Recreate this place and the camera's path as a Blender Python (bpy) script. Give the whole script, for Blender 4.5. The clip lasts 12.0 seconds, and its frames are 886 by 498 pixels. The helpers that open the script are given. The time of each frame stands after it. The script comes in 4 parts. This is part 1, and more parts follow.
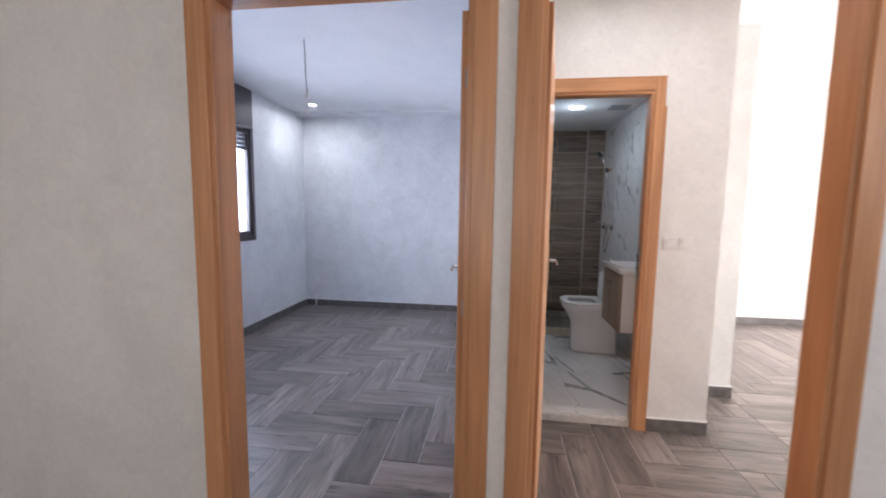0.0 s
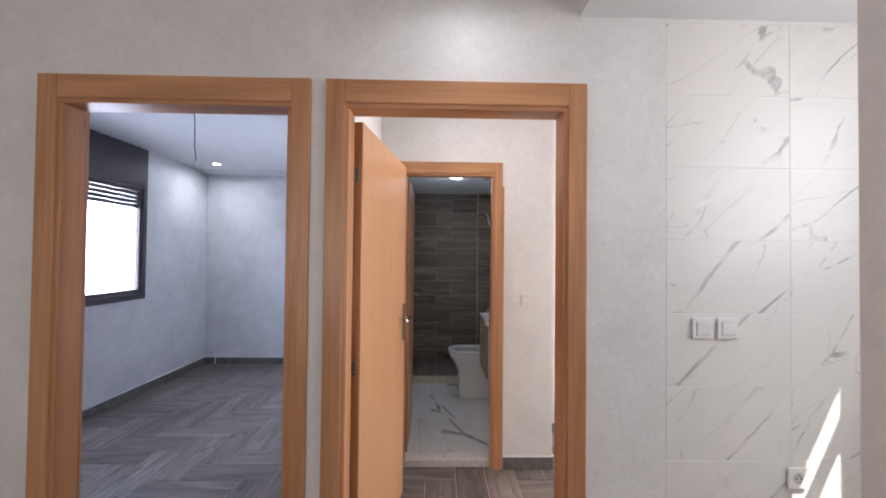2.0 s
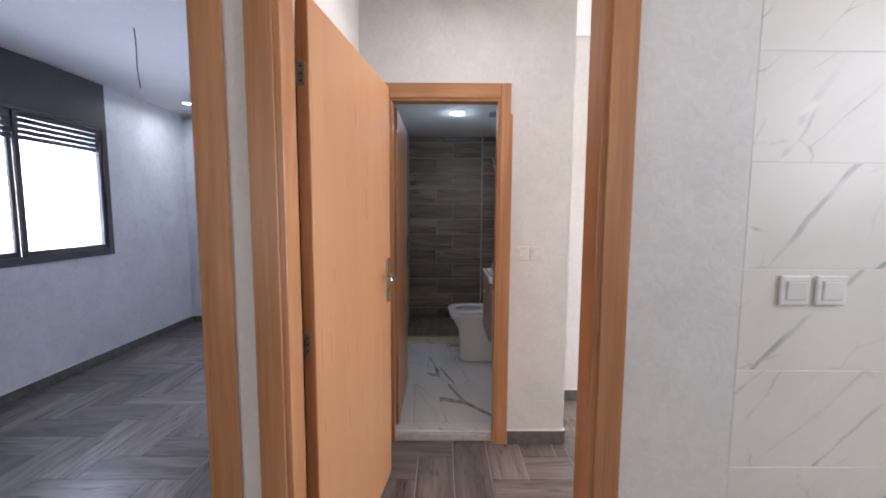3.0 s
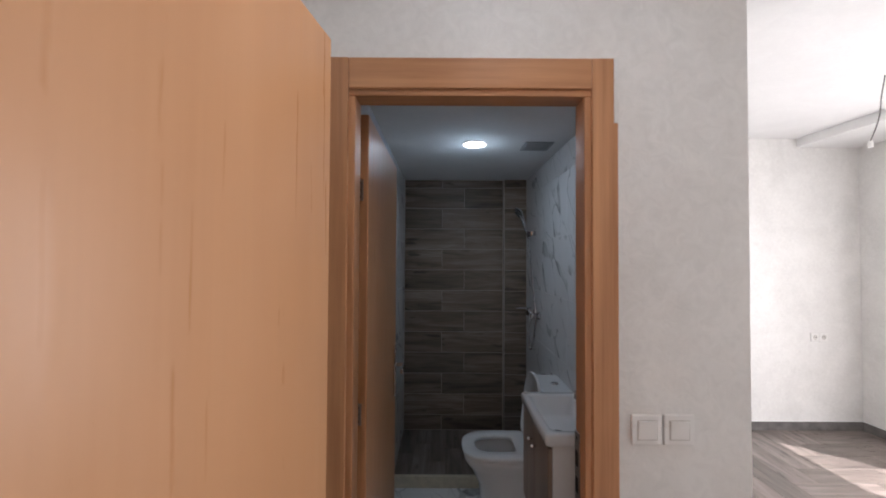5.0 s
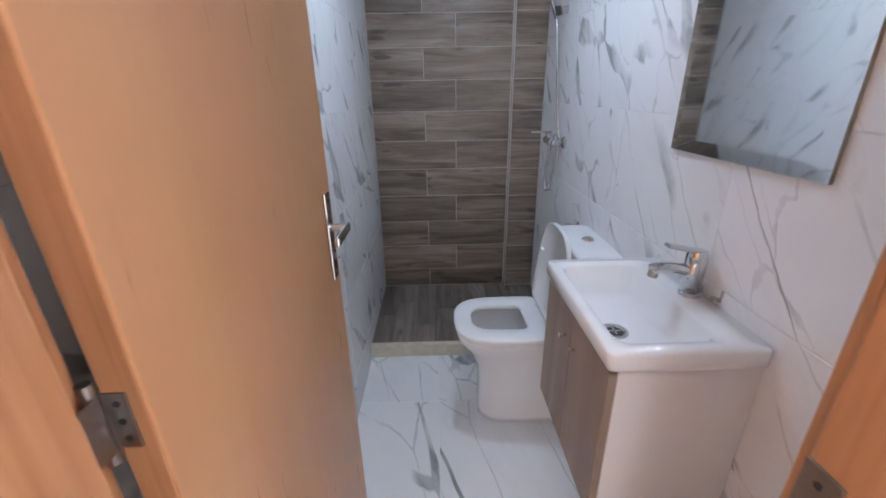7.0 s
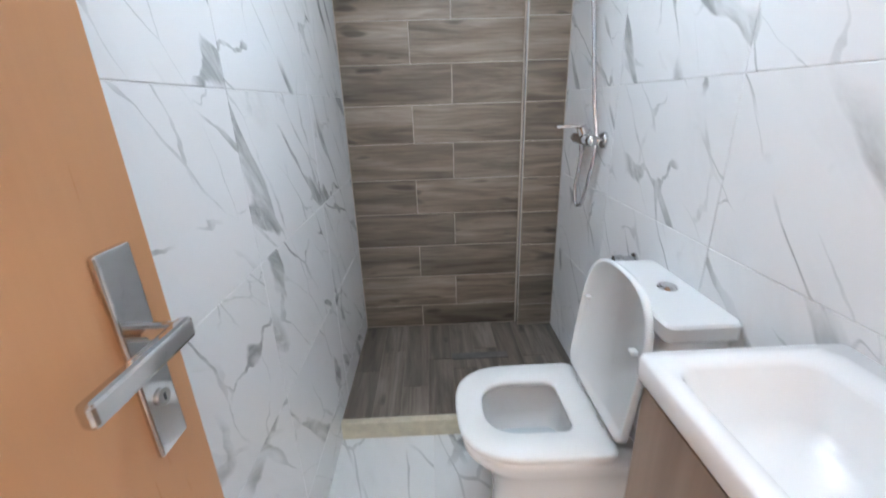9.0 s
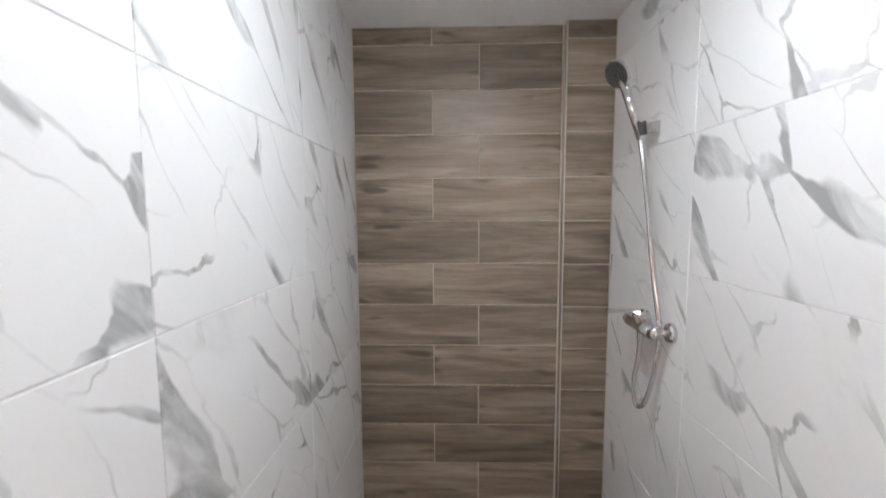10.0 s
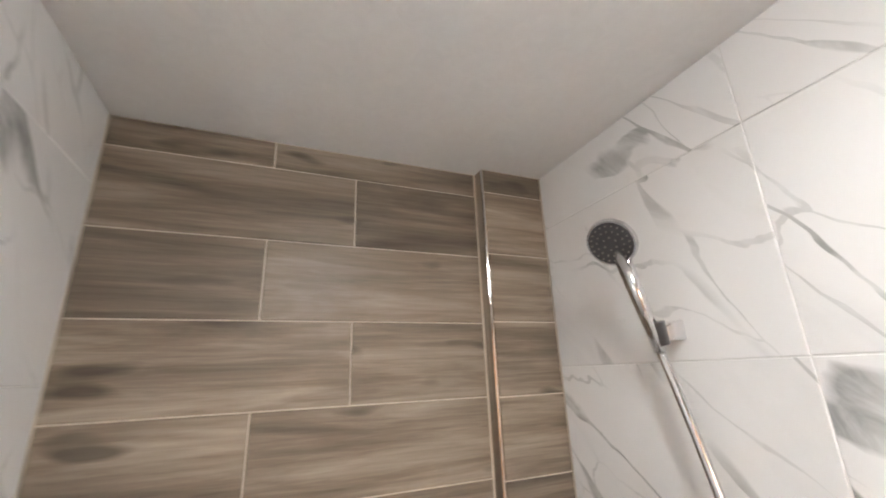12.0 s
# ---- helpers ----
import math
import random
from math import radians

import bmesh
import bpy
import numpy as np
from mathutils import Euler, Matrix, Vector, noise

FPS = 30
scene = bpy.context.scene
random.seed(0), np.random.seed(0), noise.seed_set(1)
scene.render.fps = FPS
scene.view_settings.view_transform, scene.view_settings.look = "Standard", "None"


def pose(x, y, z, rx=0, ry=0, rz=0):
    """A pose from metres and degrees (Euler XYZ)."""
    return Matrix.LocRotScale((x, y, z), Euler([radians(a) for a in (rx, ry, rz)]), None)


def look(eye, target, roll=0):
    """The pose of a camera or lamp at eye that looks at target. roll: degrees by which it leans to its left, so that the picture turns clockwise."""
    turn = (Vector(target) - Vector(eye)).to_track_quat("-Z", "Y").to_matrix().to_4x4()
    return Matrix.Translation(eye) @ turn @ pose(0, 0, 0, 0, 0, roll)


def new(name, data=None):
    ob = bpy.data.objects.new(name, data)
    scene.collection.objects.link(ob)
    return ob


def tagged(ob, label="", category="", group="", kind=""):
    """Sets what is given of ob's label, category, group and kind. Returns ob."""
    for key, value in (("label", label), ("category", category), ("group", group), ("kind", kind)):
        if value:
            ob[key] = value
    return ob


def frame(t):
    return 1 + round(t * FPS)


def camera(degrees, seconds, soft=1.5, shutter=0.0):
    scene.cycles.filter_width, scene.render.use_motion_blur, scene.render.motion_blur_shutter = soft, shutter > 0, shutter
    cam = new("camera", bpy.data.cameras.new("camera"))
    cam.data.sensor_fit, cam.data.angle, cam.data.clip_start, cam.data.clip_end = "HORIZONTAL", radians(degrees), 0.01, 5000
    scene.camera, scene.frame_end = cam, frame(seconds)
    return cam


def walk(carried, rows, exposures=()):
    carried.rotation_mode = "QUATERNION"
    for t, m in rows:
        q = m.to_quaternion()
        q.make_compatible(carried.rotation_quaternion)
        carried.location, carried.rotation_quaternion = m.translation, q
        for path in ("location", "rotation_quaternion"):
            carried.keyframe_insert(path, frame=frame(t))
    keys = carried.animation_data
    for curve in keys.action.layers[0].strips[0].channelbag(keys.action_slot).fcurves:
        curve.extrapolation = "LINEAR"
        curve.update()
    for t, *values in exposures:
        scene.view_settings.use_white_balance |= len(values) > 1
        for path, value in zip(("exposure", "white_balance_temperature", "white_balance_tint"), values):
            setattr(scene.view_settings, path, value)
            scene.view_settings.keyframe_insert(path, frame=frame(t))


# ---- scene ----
cam = camera(96.0, 12.0, soft=1.8, shutter=0.25)
PATH = [
    (0, (0.252, 0.356, 1.357), (-0.012, 2.328, 1.155), 0.8),
    (0.5, (0.409, 0.168, 1.36), (0.4, 2.156, 1.136), 0.4),
    (1, (0.474, 0.008, 1.404), (0.592, 2.003, 1.309), -0.3),
    (1.5, (0.557, -0.048, 1.512), (0.683, 1.947, 1.579), -0.4),
    (2, (0.716, 0.085, 1.467), (0.758, 2.084, 1.503), 0.6),
    (2.5, (0.801, 0.266, 1.423), (0.799, 2.262, 1.287), 0.4),
    (2.7, (0.8, 0.364, 1.396), (0.81, 2.355, 1.206), 0.3),
    (4.5, (0.755, 1.593, 1.578), (0.764, 3.593, 1.56), 0.2),
    (5, (0.748, 1.829, 1.607), (0.749, 3.828, 1.65), 0.3),
    (5.5, (0.792, 2.089, 1.609), (0.78, 4.089, 1.64), -0.3),
    (6, (0.803, 2.278, 1.579), (0.815, 4.274, 1.456), 0.1),
    (6.5, (0.775, 2.497, 1.525), (0.808, 4.451, 1.103), -0.7),
    (7, (0.799, 2.683, 1.435), (0.828, 4.543, 0.701), -1.0),
    (8.8, (0.802, 3.247, 1.345), (0.912, 5.075, 0.542), -1.9),
    (9, (0.822, 3.28, 1.325), (0.865, 5.159, 0.64), -1.8),
    (9.5, (0.829, 3.471, 1.405), (0.776, 5.419, 0.956), -0.7),
    (10, (0.832, 3.624, 1.534), (0.775, 5.615, 1.355), -0.3),
    (10.5, (0.76, 3.765, 1.64), (0.767, 5.762, 1.756), -0.5),
    (11, (0.727, 3.944, 1.694), (0.798, 5.91, 2.054), -1.0),
    (11.5, (0.76, 4.185, 1.721), (1.005, 6.104, 2.229), -1.4),
    (12, (0.774, 4.383, 1.739), (1.521, 6.141, 2.331), -2.2),
]
walk(cam, [(t, look(eye, target, roll)) for t, eye, target, roll in PATH],
     exposures=[
    (0.0, 1.9, 6500, 17), (1.0, 1.75, 6450, 17), (2.5, 1.6, 6450, 18), (4.5, 1.2, 6100, 14), (5.0, 1.05, 6250, 15), (5.5, 1.22, 6400, 17), (6.0, 1.68, 6200, 18), (6.5, 2.45, 5600, 15),
    (7.0, 2.98, 6050, 18), (9.0, 3.6, 6500, 13), (10.0, 3.5, 7400, 18), (10.5, 3.42, 7750, 20), (11.0, 3.45, 8000, 20), (12.0, 3.75, 8400, 20)])

# ---- light ----
SUN_DIR = Vector((-0.387, 0.36, -0.848)).normalized()
world = bpy.data.worlds.new("sky")
scene.world = world
world.use_nodes = True
wn, wl = world.node_tree.nodes, world.node_tree.links
sky = wn.new("ShaderNodeTexSky")
sky.sky_type, sky.sun_disc = "NISHITA", False
sky.sun_elevation, sky.sun_rotation = math.asin(-SUN_DIR.z), math.atan2(-SUN_DIR.x, -SUN_DIR.y)
wn["Background"].inputs["Strength"].default_value = 0.12
wl.new(sky.outputs[0], wn["Background"].inputs["Color"])
sun_data = bpy.data.lights.new("sun", "SUN")
sun_data.energy, sun_data.angle, sun_data.color = 5.0, radians(0.5), (1.0, 0.95, 0.88)
sun = new("sun", sun_data)
sun.matrix_world = look((9, -6, 14), Vector((9, -6, 14)) + SUN_DIR)


def window_or_fill_light(name, x, y, z, toward, w, h, watts, color):
    """Sky light in the opening of a window; the entry fill has none."""
    d = bpy.data.lights.new(name, "AREA")
    d.shape, d.size, d.size_y, d.energy, d.color = "RECTANGLE", w, h, watts, color
    o = new(name, d)
    o.matrix_world = look((x, y, z), Vector((x, y, z)) + Vector(toward))
    return o


window_or_fill_light("living_window_light", 4.735, 3.5, 1.25, (-1, 0, 0), 1.8, 2.1, 36, (1.0, 0.97, 0.93))
window_or_fill_light("kitchen_window_light", 2.752, 0.6, 1.88, (-1, 0, 0), 1.1, 0.85, 4.2, (0.95, 0.98, 1.0))
window_or_fill_light("bedroom_window_light", -2.42, 3.55, 1.6, (1, 0, 0), 1.5, 1.0, 9.5, (0.54, 0.70, 1.0))
# added fill lamp behind the entry room; the south wall holds no window
window_or_fill_light("entry_fill_light", -0.3, -1.58, 1.5, (0, 1, 0), 1.6, 1.2, 6.0, (1.0, 0.96, 0.91))


def spot_light(name, x, y, z, watts, color, size=0.11, spread=150):
    d = bpy.data.lights.new(name, "AREA")
    d.shape, d.size, d.energy, d.color, d.spread = "DISK", size, watts, color, radians(spread)
    o = new(name, d)
    o.matrix_world = pose(x, y, z)
    return o


spot_light("bathroom_lamp_light", 0.935, 4.19, 2.272, 0.60, (0.66, 0.85, 1.0), 0.14, 160)
# added point lamp below the flush fitting, brightens ceiling and upper walls
halo = bpy.data.lights.new("bathroom_ceiling_fill_light", "POINT")
halo.energy, halo.color, halo.shadow_soft_size = 0.38, (0.66, 0.85, 1.0), 0.05
new("bathroom_ceiling_fill_light", halo).location = (0.935, 4.19, 2.17)
spot_light("bedroom_spot_light", -1.96, 5.0, 2.54, 1.5, (0.85, 0.93, 1.0), 0.07, 165)
spot_light("hall_spot_light", 0.95, 2.32, 2.61, 0.95, (0.95, 0.98, 1.0), 0.07, 165)
spot_light("entry_spot_light", 0.85, 1.3, 2.48, 0.4, (0.95, 0.98, 1.0), 0.07, 165)


# ---- materials ----
def base_mat(name):
    m = bpy.data.materials.new(name)
    m.use_nodes = True
    n, l = m.node_tree.nodes, m.node_tree.links
    return m, n, l, n["Principled BSDF"]


def coords(n, l, scale=(1, 1, 1), rot=(0, 0, 0), rand=0.0):
    """Object coordinates, stretched, and shifted from piece to piece."""
    tc = n.new("ShaderNodeTexCoord")
    out = tc.outputs["Object"]
    if rand:
        info = n.new("ShaderNodeObjectInfo")
        mul = n.new("ShaderNodeVectorMath")
        mul.operation = "MULTIPLY"
        mul.inputs[1].default_value = (rand, rand * 1.7, rand * 0.6)
        l.new(info.outputs["Random"], mul.inputs[0])
        add = n.new("ShaderNodeVectorMath")
        l.new(out, add.inputs[0])
        l.new(mul.outputs[0], add.inputs[1])
        out = add.outputs[0]
    mp = n.new("ShaderNodeMapping")
    mp.inputs["Scale"].default_value = scale
    mp.inputs["Rotation"].default_value = [radians(a) for a in rot]
    l.new(out, mp.inputs["Vector"])
    return mp.outputs[0]


def noise_tex(n, l, vec, scale, detail=4.0, rough=0.55, dist=0.0):
    t = n.new("ShaderNodeTexNoise")
    t.inputs["Scale"].default_value, t.inputs["Detail"].default_value = scale, detail
    t.inputs["Roughness"].default_value, t.inputs["Distortion"].default_value = rough, dist
    l.new(vec, t.inputs["Vector"])
    return t.outputs["Fac"]


def ramp(n, l, fac, stops):
    r = n.new("ShaderNodeValToRGB")
    e = r.color_ramp.elements
    while len(e) < len(stops):
        e.new(0.5)
    for el, (p, c) in zip(e, stops):
        el.position, el.color = p, (*c, 1)
    l.new(fac, r.inputs["Fac"])
    return r.outputs["Color"]


def math_node(n, l, op, a, b=None, c=None):
    m = n.new("ShaderNodeMath")
    m.operation = op
    for k, v in enumerate((a, b, c)):
        if v is None:
            continue
        if isinstance(v, (int, float)):
            m.inputs[k].default_value = v
        else:
            l.new(v, m.inputs[k])
    return m.outputs[0]


def map_range(n, l, v, a, b, c, d):
    m = n.new("ShaderNodeMapRange")
    m.inputs[1].default_value, m.inputs[2].default_value = a, b
    m.inputs[3].default_value, m.inputs[4].default_value = c, d
    l.new(v, m.inputs[0])
    return m.outputs[0]


def mix_rgb(n, l, fac, a, b, blend="MIX"):
    m = n.new("ShaderNodeMix")
    m.data_type, m.blend_type = "RGBA", blend
    for sock, v in ((m.inputs[0], fac), (m.inputs[6], a), (m.inputs[7], b)):
        if isinstance(v, (int, float)):
            sock.default_value = v
        elif isinstance(v, tuple):
            sock.default_value = (*v, 1)
        else:
            l.new(v, sock)
    return m.outputs[2]


def bump(n, l, bsdf, height, strength, distance):
    b = n.new("ShaderNodeBump")
    b.inputs["Strength"].default_value, b.inputs["Distance"].default_value = strength, distance
    l.new(height, b.inputs["Height"])
    l.new(b.outputs[0], bsdf.inputs["Normal"])


def plaster(name, dark, light, rough=0.5, cloud=2.2):
    m, n, l, b = base_mat(name)
    v = coords(n, l)
    big = noise_tex(n, l, v, cloud, 5, 0.6, 0.8)
    fine = noise_tex(n, l, v, 24, 4, 0.6, 1.5)
    f = math_node(n, l, "ADD", math_node(n, l, "MULTIPLY", big, 0.6), math_node(n, l, "MULTIPLY", fine, 0.4))
    l.new(ramp(n, l, f, [(0.35, dark), (0.62, light)]), b.inputs["Base Color"])
    l.new(map_range(n, l, fine, 0.3, 0.7, rough - 0.12, rough + 0.12), b.inputs["Roughness"])
    bump(n, l, b, fine, 0.12, 0.01)
    return m


def plain(name, color, rough=0.4, metal=0.0, var=0.06, scale=18.0, coat=0.0):
    m, n, l, b = base_mat(name)
    f = noise_tex(n, l, coords(n, l), scale, 4)
    lo = tuple(c * (1 - var) for c in color)
    hi = tuple(min(1, c * (1 + var)) for c in color)
    l.new(ramp(n, l, f, [(0.3, lo), (0.7, hi)]), b.inputs["Base Color"])
    l.new(map_range(n, l, f, 0.3, 0.7, max(0.02, rough - 0.05), rough + 0.05), b.inputs["Roughness"])
    b.inputs["Metallic"].default_value = metal
    b.inputs["Coat Weight"].default_value = coat
    return m


def wood(name, dark, light, axis, rough=0.35, strong=1.0):
    """Varnished veneer; the grain runs along the axis."""
    m, n, l, b = base_mat(name)
    s = [9.0, 9.0, 9.0]
    s["xyz".index(axis)] = 0.7
    broad = noise_tex(n, l, coords(n, l, tuple(s), rand=5.0), 0.8, 3, 0.5, 1.2)
    s2 = [90.0, 90.0, 90.0]
    s2["xyz".index(axis)] = 3.0
    grain = noise_tex(n, l, coords(n, l, tuple(s2), rand=3.0), 1.0, 3, 0.6)
    f = math_node(n, l, "ADD", math_node(n, l, "MULTIPLY", broad, 0.65), math_node(n, l, "MULTIPLY", grain, 0.35))
    mid = tuple((a + c) / 2 for a, c in zip(dark, light))
    w = 0.16 / strong
    s3 = [16.0, 16.0, 16.0]
    s3["xyz".index(axis)] = 4.5
    spot = noise_tex(n, l, coords(n, l, tuple(s3), rand=11.0), 1.0, 1.0, 0.3)
    k = map_range(n, l, spot, 0.77, 0.83, 0.0, 0.7 if strong > 0.9 else 0.0)
    c = ramp(n, l, f, [(0.5 - w, dark), (0.5, mid), (0.5 + w, light)])
    l.new(mix_rgb(n, l, k, c, tuple(q * 0.35 for q in dark)), b.inputs["Base Color"])
    l.new(map_range(n, l, grain, 0.3, 0.7, rough - 0.06, rough + 0.08), b.inputs["Roughness"])
    bump(n, l, b, grain, 0.06, 0.002)
    return m


def wood_tile(name, dark, mid, light, rough, tint=0.25):
    """Wood-look ceramic plank; the grain runs along the piece's own x."""
    m, n, l, b = base_mat(name)
    broad = noise_tex(n, l, coords(n, l, (1.6, 13, 1), rand=37.0), 1.0, 4, 0.55, 0.9)
    grain = noise_tex(n, l, coords(n, l, (5, 95, 1), rand=21.0), 1.0, 4, 0.65, 0.5)
    knot = noise_tex(n, l, coords(n, l, (5.5, 20, 1), rand=53.0), 1.0, 1, 0.4)
    f = math_node(n, l, "ADD", math_node(n, l, "MULTIPLY", broad, 0.7), math_node(n, l, "MULTIPLY", grain, 0.3))
    c = ramp(n, l, f, [(0.33, dark), (0.49, mid), (0.66, light)])
    info = n.new("ShaderNodeObjectInfo")
    tone = map_range(n, l, info.outputs["Random"], 0, 1, 1 - tint, 1 + tint)
    hsv = n.new("ShaderNodeHueSaturation")
    l.new(tone, hsv.inputs["Value"])
    l.new(c, hsv.inputs["Color"])
    k = map_range(n, l, knot, 0.66, 0.76, 0.0, 0.7)
    l.new(mix_rgb(n, l, k, hsv.outputs[0], tuple(v * 0.45 for v in dark)), b.inputs["Base Color"])
    l.new(map_range(n, l, grain, 0.3, 0.7, rough - 0.08, rough + 0.1), b.inputs["Roughness"])
    bump(n, l, b, grain, 0.15, 0.003)
    return m


def marble(name, white, grey, rough, rot=38.0, dense=1.0, rand=31.0, scale=1.0):
    """Polished white porcelain: angular grey cracks that swell into streaks here and there."""
    m, n, l, b = base_mat(name)
    turned = coords(n, l, (1, 1, 1), (0, 0, rot), rand)
    stretch = n.new("ShaderNodeMapping")
    stretch.inputs["Scale"].default_value = (0.78, 2.2, 1.0)
    l.new(turned, stretch.inputs["Vector"])
    v = stretch.outputs[0]
    warp = n.new("ShaderNodeTexNoise")
    warp.inputs["Scale"].default_value, warp.inputs["Detail"].default_value = 2.6 * scale, 4
    l.new(v, warp.inputs["Vector"])
    off = n.new("ShaderNodeVectorMath")
    off.operation = "MULTIPLY_ADD"
    off.inputs[1].default_value = (0.30, 0.30, 0.0)
    l.new(warp.outputs["Color"], off.inputs[0])
    l.new(v, off.inputs[2])

    def cracks(size, lo, hi, gate_scale, gate_lo, gate_hi, thin):
        vo = n.new("ShaderNodeTexVoronoi")
        vo.feature, vo.voronoi_dimensions = "DISTANCE_TO_EDGE", "2D"
        vo.inputs["Scale"].default_value = size * scale
        l.new(off.outputs[0], vo.inputs["Vector"])
        g = noise_tex(n, l, v, gate_scale * scale, 1.5, 0.45)
        swell = map_range(n, l, g, gate_lo, gate_hi, thin, hi)
        edge = math_node(n, l, "DIVIDE", vo.outputs["Distance"], swell)
        line = map_range(n, l, edge, 0.62, 1.0, 1.0, 0.0)
        keep = map_range(n, l, noise_tex(n, l, v, gate_scale * 0.8 * scale + 0.7, 1, 0.4), lo, lo + 0.10, 0.0, 1.0)
        return math_node(n, l, "MULTIPLY", line, keep)

    bold = cracks(2.0, 0.41, 0.16 * dense, 3.4, 0.50, 0.74, 0.014)
    fine = cracks(3.6, 0.43, 0.07 * dense, 4.4, 0.50, 0.75, 0.013)
    cloud = map_range(n, l, noise_tex(n, l, v, 2.2 * scale, 4, 0.6, 0.4), 0.52, 0.80, 0.0, 0.25)
    f = math_node(n, l, "MAXIMUM", math_node(n, l, "MAXIMUM", bold, math_node(n, l, "MULTIPLY", fine, 0.5)), cloud)
    tone = noise_tex(n, l, v, 7.0, 4, 0.6, 1.0)
    g2 = mix_rgb(n, l, map_range(n, l, tone, 0.35, 0.65, 0.0, 1.0), grey, tuple(min(1, c * 2.0) for c in grey))
    l.new(mix_rgb(n, l, f, white, g2), b.inputs["Base Color"])
    b.inputs["Roughness"].default_value = rough
    return m


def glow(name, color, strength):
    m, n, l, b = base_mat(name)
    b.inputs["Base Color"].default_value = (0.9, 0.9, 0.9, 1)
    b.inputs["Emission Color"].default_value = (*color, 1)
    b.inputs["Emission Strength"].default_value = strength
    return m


def glass_mat():
    m, n, l, b = base_mat("window_glass")
    b.inputs["Base Color"].default_value = (0.98, 0.99, 1.0, 1)
    b.inputs["Roughness"].default_value = 0.02
    b.inputs["Transmission Weight"].default_value = 1.0
    b.inputs["IOR"].default_value = 1.3
    return m


PAINT = plaster("wall_plaster", (0.70, 0.69, 0.67), (0.82, 0.81, 0.79), 0.5)
PAINT_BED = plaster("bedroom_plaster", (0.66, 0.67, 0.69), (0.80, 0.81, 0.83), 0.36, 3.2)
WHITE_CEIL = plaster("ceiling_paint", (0.80, 0.80, 0.80), (0.86, 0.86, 0.86), 0.75)
OAK_Z = wood("beech_veneer_upright", (0.39, 0.175, 0.076), (0.63, 0.325, 0.158), "z", 0.34)
OAK_X = wood("beech_veneer_level", (0.39, 0.175, 0.076), (0.63, 0.325, 0.158), "x", 0.34)
OAK_LEAF = wood("beech_door_veneer", (0.50, 0.25, 0.115), (0.62, 0.335, 0.168), "z", 0.33, 0.30)
FLOOR_WOOD = wood_tile("floor_plank_ceramic", (0.085, 0.070, 0.066), (0.170, 0.140, 0.127), (0.275, 0.23, 0.207), 0.33, 0.24)
WALL_WOOD = wood_tile("wall_plank_ceramic", (0.105, 0.079, 0.060), (0.222, 0.174, 0.134), (0.385, 0.318, 0.256), 0.36, 0.2)
SHOWER_WOOD = wood_tile("shower_plank_ceramic", (0.11, 0.09, 0.075), (0.20, 0.165, 0.135), (0.33, 0.28, 0.235), 0.4, 0.25)
MARBLE = marble("marble_porcelain", (0.84, 0.84, 0.845), (0.36, 0.365, 0.365), 0.13, 50.0, 1.15)
MARBLE_KITCHEN = marble("kitchen_porcelain", (0.80, 0.785, 0.74), (0.42, 0.42, 0.40), 0.34, -40.0, 0.30, 31.0, 0.8)
MARBLE_FLOOR = marble("marble_floor_porcelain", (0.76, 0.77, 0.77), (0.24, 0.25, 0.25), 0.14, 70.0, 0.28, 12.0, 0.5)
GROUT = plain("pale_grout", (0.62, 0.60, 0.57), 0.85, 0, 0.12, 40)
GROUT_WHITE = plain("white_grout", (0.76, 0.76, 0.75), 0.8, 0, 0.06, 40)
GROUT_BROWN = plain("brown_grout", (0.26, 0.22, 0.185), 0.85, 0, 0.15, 40)
GROUT_WARM = plain("cream_grout", (0.66, 0.58, 0.49), 0.85, 0, 0.12, 40)
KERB = plain("cream_kerb_stone", (0.62, 0.57, 0.44), 0.5, 0, 0.12, 25)
SKIRT = plain("grey_skirting_ceramic", (0.15, 0.14, 0.135), 0.45, 0, 0.3, 14)
CHROME = plain("polished_chrome", (0.66, 0.66, 0.67), 0.07, 1.0, 0.03)
NICKEL = plain("polished_nickel", (0.66, 0.645, 0.635), 0.06, 1.0, 0.04)
STEEL = plain("brushed_steel", (0.36, 0.34, 0.32), 0.32, 1.0, 0.08, 60)
CERAMIC = plain("white_glazed_ceramic", (0.83, 0.83, 0.83), 0.1, 0, 0.015, 6, 0.5)
SEAT_PLASTIC = plain("white_seat_plastic", (0.80, 0.80, 0.79), 0.22, 0, 0.02, 8)
LACQUER = plain("white_lacquered_board", (0.78, 0.76, 0.74), 0.48, 0, 0.008, 8)
VANITY_WOOD = wood("greyed_oak_laminate", (0.23, 0.165, 0.125), (0.36, 0.275, 0.215), "z", 0.42)
SWITCH = plain("white_switch_plastic", (0.82, 0.81, 0.79), 0.3, 0, 0.02)
VENT_GREY = plain("grey_vent_plastic", (0.42, 0.43, 0.44), 0.45, 0, 0.08)
DARK = plain("dark_recess", (0.03, 0.03, 0.03), 0.6, 0, 0.2)
ALU = plain("anthracite_aluminium", (0.088, 0.078, 0.084), 0.42, 0.2, 0.1, 30)
SHUTTER = plain("grey_shutter_slats", (0.10, 0.10, 0.11), 0.5, 0.2, 0.1)
MIRROR = plain("mirror_silver", (0.90, 0.92, 0.92), 0.015, 1.0, 0.005)
WATER = plain("bowl_water", (0.55, 0.60, 0.62), 0.03, 0, 0.02)
RUBBER = plain("black_nozzle_rubber", (0.05, 0.05, 0.055), 0.4, 0, 0.2)
WIRE = plain("grey_cable", (0.16, 0.15, 0.15), 0.5, 0, 0.1)
GLASS = glass_mat()
